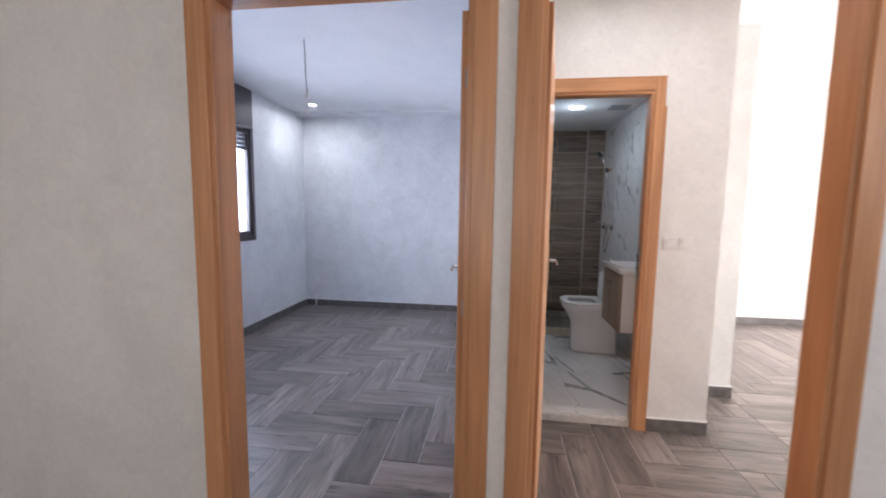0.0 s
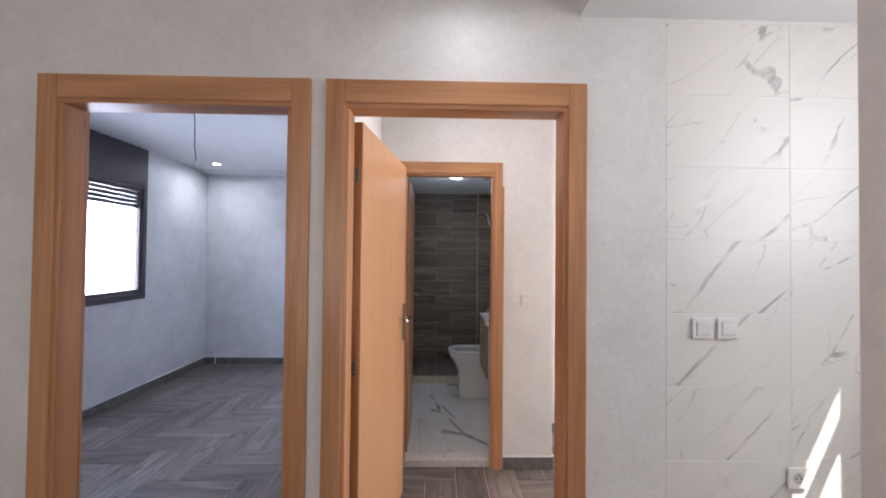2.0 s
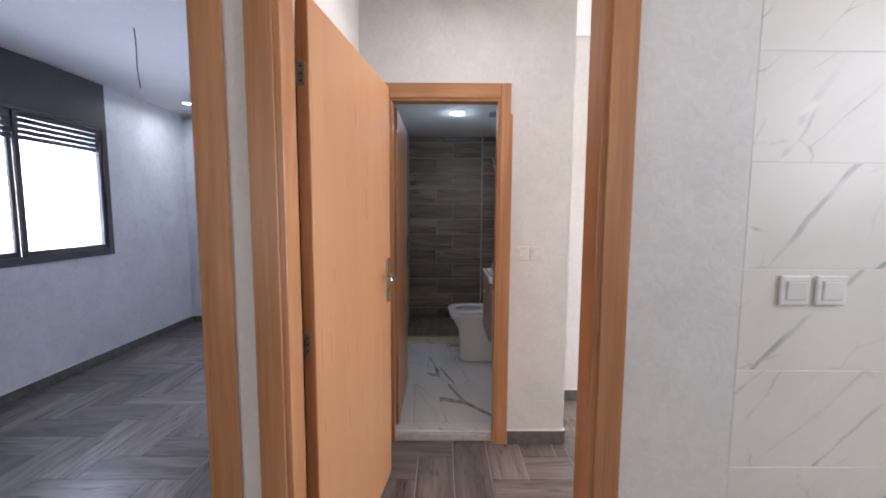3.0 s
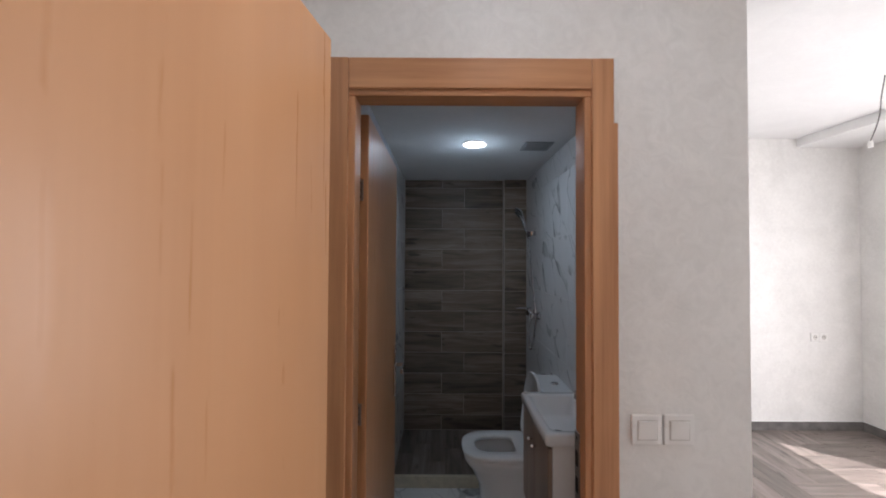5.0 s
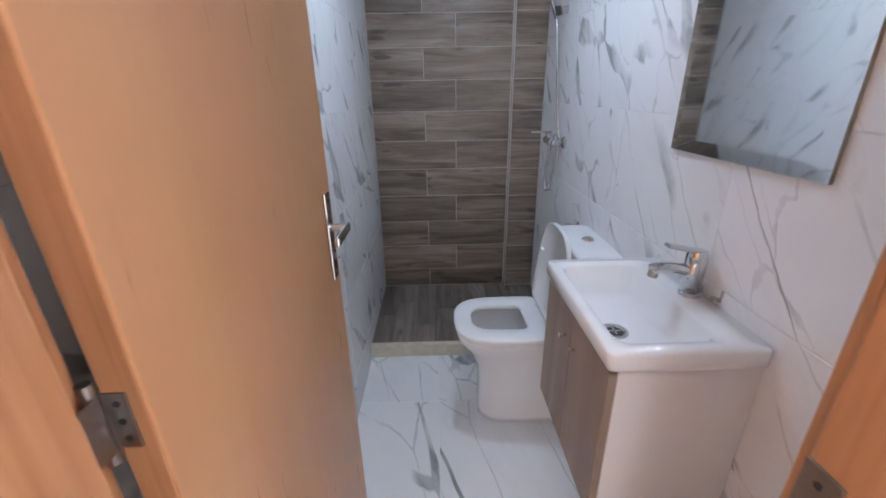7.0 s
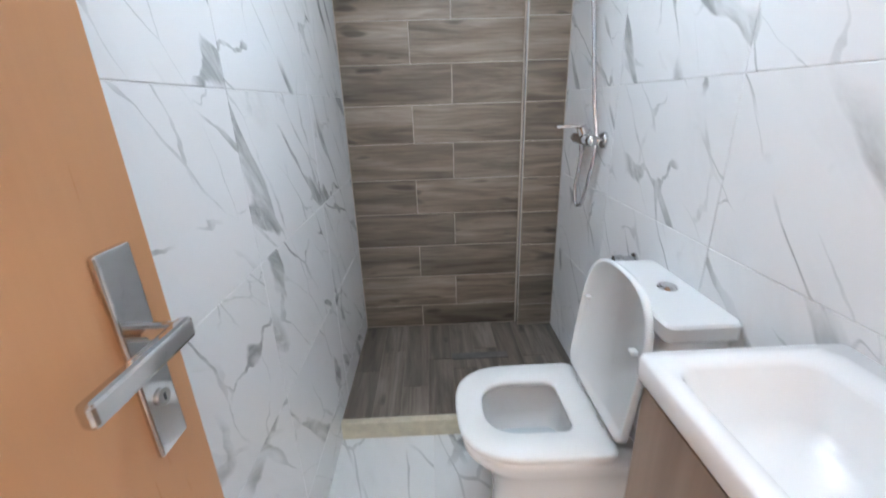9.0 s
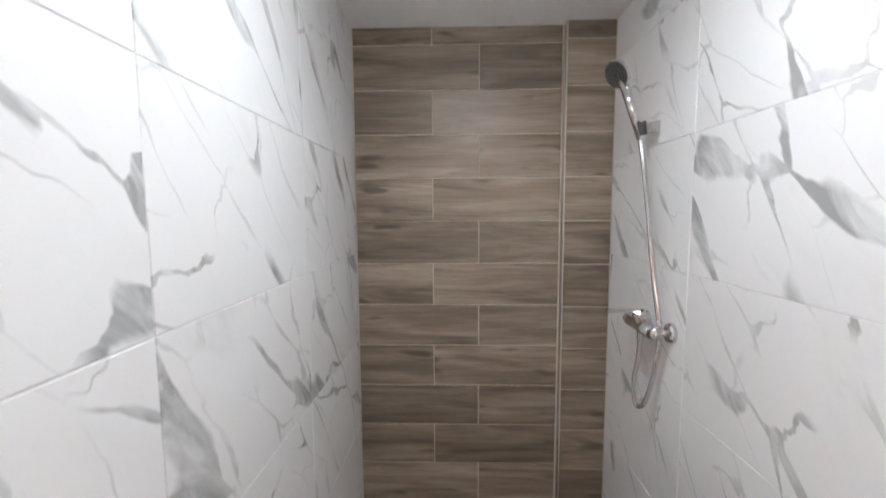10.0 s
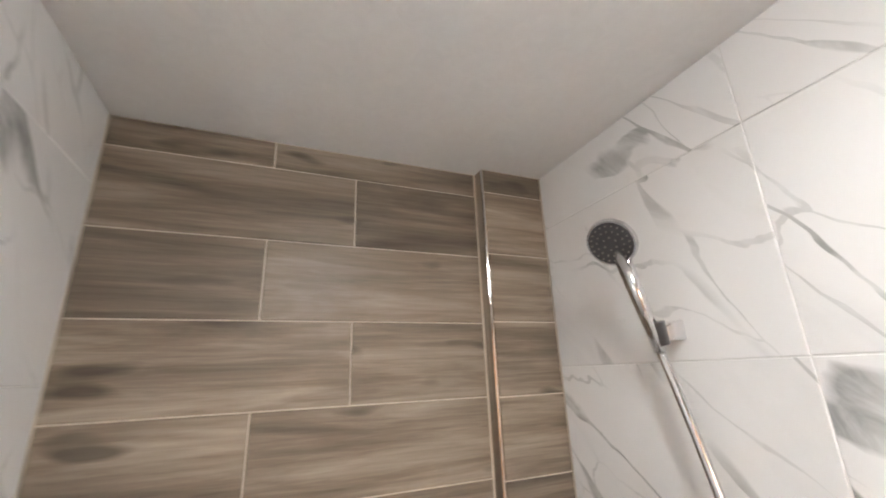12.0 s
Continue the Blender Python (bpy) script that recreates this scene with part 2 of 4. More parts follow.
LAMP_GLOW = glow("lamp_diffuser_glow", (0.96, 0.98, 1.0), 4.0)
SPOT_GLOW = glow("spot_lens_glow", (0.96, 0.98, 1.0), 4.0)
# self-lit near-white for the backdrop sheet, burns out the view outside
OUTSIDE = glow("glowing_backdrop_sheet", (0.93, 0.96, 1.0), 0.9)
CONCRETE = plain("outdoor_render", (0.55, 0.52, 0.48), 0.8, 0, 0.15, 3)


# ---- mesh helpers ----
def mesh_from(name, bm, material):
    me = bpy.data.meshes.new(name)
    bm.normal_update()
    bm.to_mesh(me)
    bm.free()
    me.materials.append(material)
    return me


def part(name, bm, material, parent=None, label="", smooth=False):
    me = mesh_from(name, bm, material)
    if smooth:
        for p in me.polygons:
            p.use_smooth = True
    o = new(name, me)
    if parent:
        o.parent = parent
    if label:
        o["label"] = label
    return o


def thing(name, at, label, category, group="", rz=0.0):
    o = new(name)
    o.empty_display_size = 0.1
    o.matrix_world = pose(*at, 0, 0, rz)
    return tagged(o, label, category, group)


def box(bm, x0, x1, y0, y1, z0, z1, bevel=0.0, seg=2):
    r = bmesh.ops.create_cube(bm, size=1.0)
    vs = r["verts"]
    bmesh.ops.scale(bm, vec=(x1 - x0, y1 - y0, z1 - z0), verts=vs)
    bmesh.ops.translate(bm, vec=((x0 + x1) / 2, (y0 + y1) / 2, (z0 + z1) / 2), verts=vs)
    if bevel:
        es = list({e for v in vs for e in v.link_edges})
        bmesh.ops.bevel(bm, geom=es, offset=bevel, segments=seg, affect="EDGES", profile=0.5)
    return bm


def boxes(*rows, bevel=0.0):
    bm = bmesh.new()
    for r in rows:
        box(bm, *r, bevel=bevel)
    return bm


def structure(name, rows, material, label="", category="", bevel=0.0):
    o = part(name, boxes(*rows, bevel=bevel), material)
    return tagged(o, label, category, kind="structure")


def rod(bm, a, b, r0, r1=None, seg=16):
    """A round bar from a to b."""
    a, b = Vector(a), Vector(b)
    r1 = r0 if r1 is None else r1
    turn = (b - a).to_track_quat("Z", "Y").to_matrix().to_4x4()
    m = Matrix.Translation((a + b) / 2) @ turn
    bmesh.ops.create_cone(bm, cap_ends=True, segments=seg, radius1=r0, radius2=r1, depth=(b - a).length, matrix=m)
    return bm


def tube(bm, points, r, seg=10):
    """A smooth tube through the points."""
    pts = [Vector(p) for p in points]
    path = []
    for i in range(len(pts) - 1):
        p0, p1, p2, p3 = pts[max(i - 1, 0)], pts[i], pts[i + 1], pts[min(i + 2, len(pts) - 1)]
        for k in range(8):
            t = k / 8
            path.append(0.5 * (2 * p1 + (p2 - p0) * t + (2 * p0 - 5 * p1 + 4 * p2 - p3) * t * t + (3 * p1 - p0 - 3 * p2 + p3) * t ** 3))
    path.append(pts[-1])
    rings = []
    for i, p in enumerate(path):
        d = (path[min(i + 1, len(path) - 1)] - path[max(i - 1, 0)]).normalized()
        u = d.orthogonal().normalized() if not rings else (last - d * last.dot(d)).normalized()
        last = u
        w = d.cross(u)
        rings.append([bm.verts.new(p + r * (math.cos(2 * math.pi * k / seg) * u + math.sin(2 * math.pi * k / seg) * w)) for k in range(seg)])
    for q, s in zip(rings, rings[1:]):
        for k in range(seg):
            bm.faces.new((q[k], q[(k + 1) % seg], s[(k + 1) % seg], s[k]))
    bm.faces.new(rings[0][::-1])
    bm.faces.new(rings[-1])
    return bm


def loft(bm, rings, cap_start=True, cap_end=True):
    vs = [[bm.verts.new(p) for p in ring] for ring in rings]
    k = len(vs[0])
    for a, b in zip(vs, vs[1:]):
        for i in range(k):
            bm.faces.new((a[i], a[(i + 1) % k], b[(i + 1) % k], b[i]))
    if cap_start:
        bm.faces.new(vs[0][::-1])
    if cap_end:
        bm.faces.new(vs[-1])
    return bm


def oval(cx, cy, z, rx, ry, power=2.6, count=40):
    """A squared oval, level at z."""
    out = []
    for i in range(count):
        a = 2 * math.pi * i / count
        c, s = math.cos(a), math.sin(a)
        out.append((cx + rx * math.copysign(abs(c) ** (2 / power), c), cy + ry * math.copysign(abs(s) ** (2 / power), s), z))
    return out


def round_rect(x0, x1, y0, y1, z, r, per=5):
    out = []
    for cx, cy, a0 in ((x1 - r, y1 - r, 0), (x0 + r, y1 - r, 90), (x0 + r, y0 + r, 180), (x1 - r, y0 + r, 270)):
        for k in range(per + 1):
            a = radians(a0 + 90 * k / per)
            out.append((cx + r * math.cos(a), cy + r * math.sin(a), z))
    return out


TILE_MESH = {}


def tile_mesh(name, w, h, t, material, edge=0.0012):
    """A flat piece, centred, w along x, h along y, its face up at z = t, with a chamfered rim."""
    key = (name, round(w, 3), round(h, 3), material.name)
    if key not in TILE_MESH:
        bm = bmesh.new()
        lo = [bm.verts.new((sx * w / 2, sy * h / 2, 0)) for sx, sy in ((-1, -1), (1, -1), (1, 1), (-1, 1))]
        mi = [bm.verts.new((v.co.x, v.co.y, t - edge)) for v in lo]
        up = [bm.verts.new((v.co.x - math.copysign(edge, v.co.x), v.co.y - math.copysign(edge, v.co.y), t)) for v in lo]
        for a, b in ((lo, mi), (mi, up)):
            for i in range(4):
                bm.faces.new((a[i], a[(i + 1) % 4], b[(i + 1) % 4], b[i]))
        bm.faces.new(up)
        TILE_MESH[key] = mesh_from(name, bm, material)
    return TILE_MESH[key]


def lay(name, parent, m, w, h, t, material, edge=0.0012):
    o = new(name, tile_mesh(name, w, h, t, material, edge))
    o.parent = parent
    o.matrix_basis = m
    return o


# ---- levels and lines of the plan ----
BATH_Z, SHOWER_Z = 0.05, 0.122
BX0, BX1, BY0, BY1 = 0.418, 1.469, 2.95, 5.305
BATH_TOP = 2.284
KERB_Y = 4.56
LIV_N, LIV_E = 5.62, 4.72
BED_W, BED_N, BED_E = -2.35, 5.52, 0.20

# ---- large structure ----
ground = structure("floor_slab", [(-2.7, 5.0, -2.0, 6.1, -0.25, -0.003)], GROUT, "grey screed bed under the plank floor", "floor")
D1 = (-0.685, 0.152)
D2 = (0.386, 1.208)
D3 = (0.519, 1.114)
HEAD = 2.03
wall_a = structure("wall_entry", [
    (-2.6, D1[0] - 0.055, 1.61, 1.75, -0.01, 2.9),
    (D1[1] + 0.055, D2[0] - 0.055, 1.61, 1.75, -0.01, 2.9),
    (D2[1] + 0.055, 4.80, 1.61, 1.75, -0.01, 2.9),
    (D1[0] - 0.055, D1[1] + 0.055, 1.61, 1.75, HEAD + 0.055, 2.9),
    (D2[0] - 0.055, D2[1] + 0.055, 1.61, 1.75, HEAD + 0.055, 2.9)], PAINT,
    "pale grey polished plaster wall with two doorways", "wall")
wall_bath_front = structure("wall_bathroom_front", [
    (0.335, D3[0] - 0.055, 2.865, 2.955, -0.01, 2.9),
    (D3[1] + 0.055, 1.545, 2.865, 2.955, -0.01, 2.9),
    (D3[0] - 0.055, D3[1] + 0.055, 2.865, 2.955, HEAD + 0.055, 2.9)], PAINT,
    "off-white plaster wall around the bathroom door", "wall")
partition = structure("wall_bedroom_side", [(BED_E, 0.335, 1.75, 2.955, -0.01, 2.9), (BED_E, 0.408, 2.955, 5.9, -0.01, 2.9)], PAINT,
                      "white plaster partition between bedroom and hall", "wall")
bath_east = structure("wall_bathroom_east", [(1.487, 1.545, 2.955, 5.9, -0.01, 2.9)], PAINT, "white plaster wall beside the living room", "wall")
stub = structure("wall_living_stub", [(1.545, 1.98, 3.43, 5.9, -0.01, 2.9)], PAINT, "off-white plaster pier at the living room", "wall")
bath_back = structure("wall_bathroom_back", [(0.408, 1.487, 5.308, 5.9, -0.01, 2.9)], GROUT_WARM, "shower back wall clad in wood-look planks", "wall")
structure("wall_living_north", [(1.98, 4.95, LIV_N, 5.9, -0.01, 2.9)], PAINT, "bright white plaster wall of the living room", "wall")
WIN_L = (2.6, 4.46, 0.1, 2.47)
structure("wall_living_east", [
    (LIV_E, 4.80, 1.75, WIN_L[0], -0.01, 2.9), (LIV_E, 4.80, WIN_L[1], LIV_N, -0.01, 2.9),
    (LIV_E, 4.80, WIN_L[0], WIN_L[1], -0.01, WIN_L[2]), (LIV_E, 4.80, WIN_L[0], WIN_L[1], WIN_L[3], 2.9)], PAINT,
    "white plaster wall with the wide living room window", "wall")
WIN_B = (2.75, 4.375, 0.99, 2.56)
structure("wall_bedroom_west", [
    (-2.6, BED_W, 1.75, WIN_B[0], -0.01, 2.9), (-2.6, BED_W, WIN_B[1], 5.9, -0.01, 2.9),
    (-2.6, BED_W, WIN_B[0], WIN_B[1], -0.01, WIN_B[2]), (-2.6, BED_W, WIN_B[0], WIN_B[1], WIN_B[3], 2.9)], PAINT_BED,
    "pale blue-grey plaster wall with the bedroom window", "wall")
structure("wall_bedroom_north", [(BED_W, BED_E, BED_N, 5.9, -0.01, 2.9)], PAINT_BED, "mottled pale blue-grey polished plaster wall", "wall")
structure("wall_bedroom_lining", [(BED_E - 0.012, BED_E, 1.9, BED_N, -0.01, 2.9)], PAINT_BED, "pale blue-grey plaster side wall of the bedroom", "wall")
structure("wall_kitchen_side", [(1.56, 1.68, -1.7, 0.86, -0.01, 2.9)], PAINT, "grey plaster wall end beside the kitchen opening", "wall")
WIN_K = (0.05, 1.24, 1.45, 2.3)
structure("wall_kitchen_east", [
    (2.75, 2.82, -1.7, WIN_K[0], -0.01, 2.9), (2.75, 2.82, WIN_K[1], 1.61, -0.01, 2.9),
    (2.75, 2.82, WIN_K[0], WIN_K[1], -0.01, WIN_K[2]), (2.75, 2.82, WIN_K[0], WIN_K[1], WIN_K[3], 2.9)], PAINT,
    "white plaster kitchen wall with a window", "wall")
structure("wall_entry_west", [(-1.95, -1.8, -1.7, 1.61, -0.01, 2.9)], PAINT, "pale grey plaster wall of the entry room", "wall")
structure("wall_entry_south", [(-1.95, 2.95, -1.9, -1.7, -0.01, 2.9)], PAINT, "pale grey plaster wall behind the entry room", "wall")

structure("ceiling_entry", [(-1.95, 1.27, -1.9, 1.61, 2.49, 2.9)], WHITE_CEIL, "white painted ceiling of the entry room", "ceiling")
structure("ceiling_kitchen", [(1.27, 2.95, -1.9, 1.61, 2.405, 2.9)], WHITE_CEIL, "white dropped ceiling over the kitchen", "ceiling")
structure("ceiling_bathroom", [(0.408, 1.487, 2.955, 5.32, BATH_TOP, 2.9)], WHITE_CEIL, "flat white bathroom ceiling", "ceiling")
structure("ceiling_hall", [(0.335, 2.15, 1.75, 3.43, 2.62, 2.9)], WHITE_CEIL, "white hall ceiling", "ceiling")
structure("ceiling_living", [(2.15, 4.13, 1.75, LIV_N, 2.76, 2.9), (1.98, 2.15, 3.43, LIV_N, 2.62, 2.9), (4.13, LIV_E, 1.75, LIV_N, 2.68, 2.9)],
          WHITE_CEIL, "white stepped living room ceiling", "ceiling")
structure("ceiling_bedroom", [(BED_W, -0.34, 1.75, BED_N - 0.2, 2.565, 2.9), (-0.34, BED_E, 1.75, BED_N, 2.48, 2.9), (BED_W, -0.34, BED_N - 0.2, BED_N, 2.535, 2.9)],
          WHITE_CEIL, "white bedroom ceiling with a dropped border", "ceiling")
structure("roof_slab", [(-2.7, 4.80, 1.5, 6.0, 2.92, 3.1), (-2.7, 2.82, -2.0, 1.5, 2.92, 3.1)], CONCRETE, "flat roof slab", "roof")
# added sheet glows by itself so the bedroom window looks blown white
structure("backdrop", [(-6.1, -6.0, -2, 9, -0.5, 5.5)], OUTSIDE, "glowing near-white sheet outside the bedroom window, in place of the bright outdoors", "backdrop")
structure("ground", [(-60, 60, -60, 60, -0.5, -0.3)], CONCRETE, "pale paved ground outside", "ground")


# ---- door frames ----
def door_frame(name, label, x0, x1, yf, yb, head, trim, top, lip=0.045):
    """Casing on the near face, a lining with a rebate for the leaf, and a casing on the far face."""
    t = thing(name, ((x0 + x1) / 2, yf, 0), label, "door frame")
    t["kind"] = "structure"
    w, depth, reb = (x1 - x0) / 2, yb - yf, 0.033
    for s in (-1, 1):
        a, b = sorted((s * (w + 0.017), s * (w + trim)))
        part("casing", boxes((a, b, -0.018, -0.001, 0.0, top), bevel=0.003), OAK_Z, t)
        a, b = sorted((s * w, s * (w + 0.052)))
        part("jamb_lining", boxes((a, b, -0.008, depth - lip, 0.0, head), bevel=0.003), OAK_Z, t)
        a, b = sorted((s * (w + reb), s * (w + 0.052)))
        part("rebate", boxes((a, b, depth - lip + 0.0005, depth + 0.0005, 0.0, head + reb), bevel=0.001), OAK_Z, t)
        a, b = sorted((s * (w + reb + 0.002), s * (w + trim)))
        part("rear_casing", boxes((a, b, depth + 0.001, depth + 0.013, 0.0, top), bevel=0.003), OAK_Z, t)
    part("head_casing", boxes((-w - 0.0165, w + 0.0165, -0.017, -0.001, head + 0.017, top), bevel=0.003), OAK_X, t)
    part("head_lining", boxes((-w - 0.05, w + 0.05, -0.008, depth - lip, head + 0.0005, head + 0.052), bevel=0.003), OAK_X, t)
    part("head_rebate", boxes((-w - 0.03, w + 0.03, depth - lip + 0.0005, depth + 0.0005, head + reb + 0.0005, head + 0.052), bevel=0.001), OAK_X, t)
    part("rear_head_casing", boxes((-w - 0.0345, w + 0.0345, depth + 0.001, depth + 0.013, head + reb, top), bevel=0.003), OAK_X, t)
    return t


frame_1 = door_frame("door_frame_1", "orange beech veneer door frame of the bedroom", D1[0], D1[1], 1.61, 1.75, HEAD, 0.088, 2.136)
frame_2 = door_frame("door_frame_2", "orange beech veneer door frame of the hall", D2[0], D2[1], 1.61, 1.75, HEAD, 0.088, 2.136)
frame_3 = door_frame("door_frame_3", "orange beech veneer door frame of the bathroom", D3[0], D3[1], 2.865, 2.955, HEAD - 0.003, 0.084, 2.124, 0.026)
PX = (D3[1] - D3[0]) / 2
plate = part("strike_plate", boxes((PX - 0.003, PX + 0.001, 0.030, 0.064, 0.94, 1.14), bevel=0.001), STEEL, frame_3, "steel strike plate with latch slots")
part("latch_slot", boxes((PX - 0.004, PX - 0.0028, 0.038, 0.056, 1.05, 1.09)), DARK, plate)
part("latch_slot", boxes((PX - 0.004, PX - 0.0028, 0.038, 0.056, 0.98, 1.02)), DARK, plate)
for zz in (0.955, 1.125):
    part("screw", rod(bmesh.new(), (PX - 0.004, 0.047, zz), (PX - 0.0027, 0.047, zz), 0.004, seg=10), DARK, plate)

part("plaster_smear", boxes((PX + 0.072, PX + 0.0855, -0.0205, -0.0165, 1.955, 2.1225), bevel=0.002), PAINT, frame_3, "white plaster smeared over the casing edge")


# ---- doors ----
def door_leaf(name, label, hinge, angle, length, top, handle_z, thick=0.04, mirror=1, hinges=(0.22, 1.0, 1.80)):
    """A flush leaf; local x runs from hinge to lock edge, its room face at local y = 0 and the body behind it."""
    t = thing(name, (hinge[0], hinge[1], 0), label, "door", rz=angle)
    s = mirror
    a, b = sorted((0.0, s * thick))
    leaf = part("leaf", boxes((0, length, a, b, hinge[2], top), bevel=0.0025), OAK_LEAF, t)
    part("edge_band", boxes((-0.0015, 0.0005, a + 0.003, b - 0.003, hinge[2] + 0.004, top - 0.004)), OAK_Z, leaf)
    for side in (0, 1):
        y0 = -s * 0.0005 if side == 0 else s * (thick + 0.0005)
        d = -s if side == 0 else s
        hx = length - 0.055
        h = part("door_handle", bmesh.new(), NICKEL, t, "polished chrome lever handle on a long plate")
        bm = bmesh.new()
        p, q = sorted((y0, y0 + d * 0.007))
        box(bm, hx - 0.021, hx + 0.021, p, q, handle_z - 0.135, handle_z + 0.085, bevel=0.0025)
        old = h.data
        h.data = mesh_from("door_handle", bm, NICKEL)
        bpy.data.meshes.remove(old)
        bm = rod(bmesh.new(), (hx, y0 + d * 0.006, handle_z), (hx, y0 + d * 0.05, handle_z), 0.0095)
        p, q = sorted((y0 + d * 0.04, y0 + d * 0.053))
        box(bm, hx - 0.115, hx + 0.010, p, q, handle_z - 0.011, handle_z + 0.011, bevel=0.004)
        part("lever", bm, NICKEL, h)
        bm = rod(bmesh.new(), (hx, y0 + d * 0.006, handle_z - 0.075), (hx, y0 + d * 0.010, handle_z - 0.075), 0.009)
        part("key_cylinder", bm, STEEL, h)
        bm = boxes((hx - 0.0015, hx + 0.0015, min(y0 + d * 0.0101, y0 + d * 0.0106), max(y0 + d * 0.0101, y0 + d * 0.0106), handle_z - 0.079, handle_z - 0.071))
        part("keyhole", bm, DARK, h)
    part("lock_plate", boxes((length - 0.0005, length + 0.0015, a + 0.011, b - 0.011, handle_z - 0.16, handle_z + 0.07)), STEEL, t, "steel lock face plate")
    for hz in hinges:
        y = s * (thick + 0.002)
        bm = rod(bmesh.new(), (-0.008, y, hz - 0.045), (-0.008, y, hz + 0.045), 0.0065, seg=12)
        g = part("hinge", bm, STEEL, t, "steel butt hinge")
        p, q = sorted((s * 0.014, s * (thick + 0.002)))
        part("hinge_flap", boxes((-0.0045, -0.0018, p, q, hz - 0.031, hz + 0.031), bevel=0.0008), STEEL, g)
        part("hinge_flap", boxes((-0.030, -0.011, min(s * (thick - 0.006), s * (thick - 0.0035)), max(s * (thick - 0.006), s * (thick - 0.0035)), hz - 0.031, hz + 0.031), bevel=0.0008), STEEL, g)
        for dz in (-0.02, 0.0, 0.02):
            part("screw", rod(bmesh.new(), (-0.0055, s * 0.024, hz + dz), (-0.0042, s * 0.024, hz + dz), 0.0035, seg=8), DARK, g)
    return t


door_hall = door_leaf("door_2", "open beech veneer flush door with chrome lever", (0.415, 1.735, 0.012), 81.9, 0.851, 2.02, 1.09)
door_bath = door_leaf("door_3", "open beech veneer bathroom door with chrome lever", (0.533, 2.9745, BATH_Z + 0.008), 90.0, 0.6985, 2.02, 1.13, hinges=(0.3, 1.16, 1.80))
door_bed = door_leaf("door_1", "wide-open beech veneer bedroom door with chrome lever", (0.118, 1.765, 0.012), 94.0, 0.80, 2.02, 1.045, 0.04, -1)
for d in (door_hall, door_bath, door_bed):
    d["kind"] = "structure"


# ---- bedroom window ----
def window_unit(name, label, x0, x1, y0, y1, z0, z1, box_z, drop, mullions):
    """Sliding window in an x wall: frame, shutter box above, slats let down a little, panes."""
    t = thing(name, ((x0 + x1) / 2, (y0 + y1) / 2, z0), label, "window")
    t["kind"] = "structure"
    hx, hy, h = (x1 - x0) / 2, (y1 - y0) / 2, box_z - z0
    f = 0.055
    for a, b in ((-hy, -hy + f), (hy - f, hy)):
        part("frame_stile", boxes((-hx, hx, a, b, 0, h), bevel=0.003), ALU, t)
    part("frame_sill", boxes((-hx, hx, -hy + f, hy - f, 0, 0.06), bevel=0.003), ALU, t)
    part("frame_head", boxes((-hx, hx, -hy + f, hy - f, h - 0.03, h), bevel=0.003), ALU, t)
    if z1 > box_z:
        part("shutter_box", boxes((-hx, hx, -hy, hy, h + 0.001, z1 - z0 - 0.002), bevel=0.004), ALU, t, "dark roller shutter box")
    k = 0
    while k * 0.042 < drop:
        part("slat", boxes((-0.012, 0.004, -hy + f, hy - f, h - 0.031 - (k + 1) * 0.042 + 0.004, h - 0.031 - k * 0.042), bevel=0.004), SHUTTER, t)
        k += 1
    ys = [-hy + f, *[m - (y0 + y1) / 2 for m in mullions], hy - f]
    for i, (a, b) in enumerate(zip(ys, ys[1:])):
        dx = 0.012 if i % 2 else -0.014
        sash = part("sash", boxes((dx - 0.012, dx + 0.012, a, a + 0.035, 0.06, h - 0.03), (dx - 0.012, dx + 0.012, b - 0.035, b, 0.06, h - 0.03),
                                  (dx - 0.012, dx + 0.012, a + 0.035, b - 0.035, 0.06, 0.1), (dx - 0.012, dx + 0.012, a + 0.035, b - 0.035, h - 0.07, h - 0.03)), ALU, t)
        pane = part("pane", boxes((dx - 0.003, dx + 0.003, a + 0.033, b - 0.033, 0.098, h - 0.068)), GLASS, sash, "clear window glass")
        pane.visible_shadow = False
    return t


window_unit("window_1", "anthracite sliding window with a half-raised roller shutter", -2.41, -2.335, WIN_B[0], WIN_B[1], WIN_B[2], WIN_B[3], 2.17, 0.17, [3.56])
window_unit("window_2", "wide anthracite living room sliding window", 4.745, 4.795, WIN_L[0], WIN_L[1], WIN_L[2], WIN_L[3], WIN_L[3], 0, [3.58])
kitchen_window = window_unit("window_3", "anthracite kitchen sliding window", 2.76, 2.81, WIN_K[0], WIN_K[1], WIN_K[2], WIN_K[3], WIN_K[3], 0, [0.64])
# unseen bar, added only to cast a stripe through the kitchen sun patch
part("shadow_stripe_bar", boxes((-0.02, 0.02, -0.535, 0.535, 0.40, 0.45), bevel=0.003), ALU, kitchen_window)


# ---- skirting ----
def skirting(rows):
    for x0, x1, y0, y1 in rows:
        o = structure("baseboard", [(x0, x1, y0, y1, 0.0, 0.082)], SKIRT, "dark grey ceramic skirting with a pale top joint", "baseboard", 0.0012)
        part("top_joint", boxes((x0, x1, y0, y1, 0.0822, 0.088)), GROUT_WHITE, o)


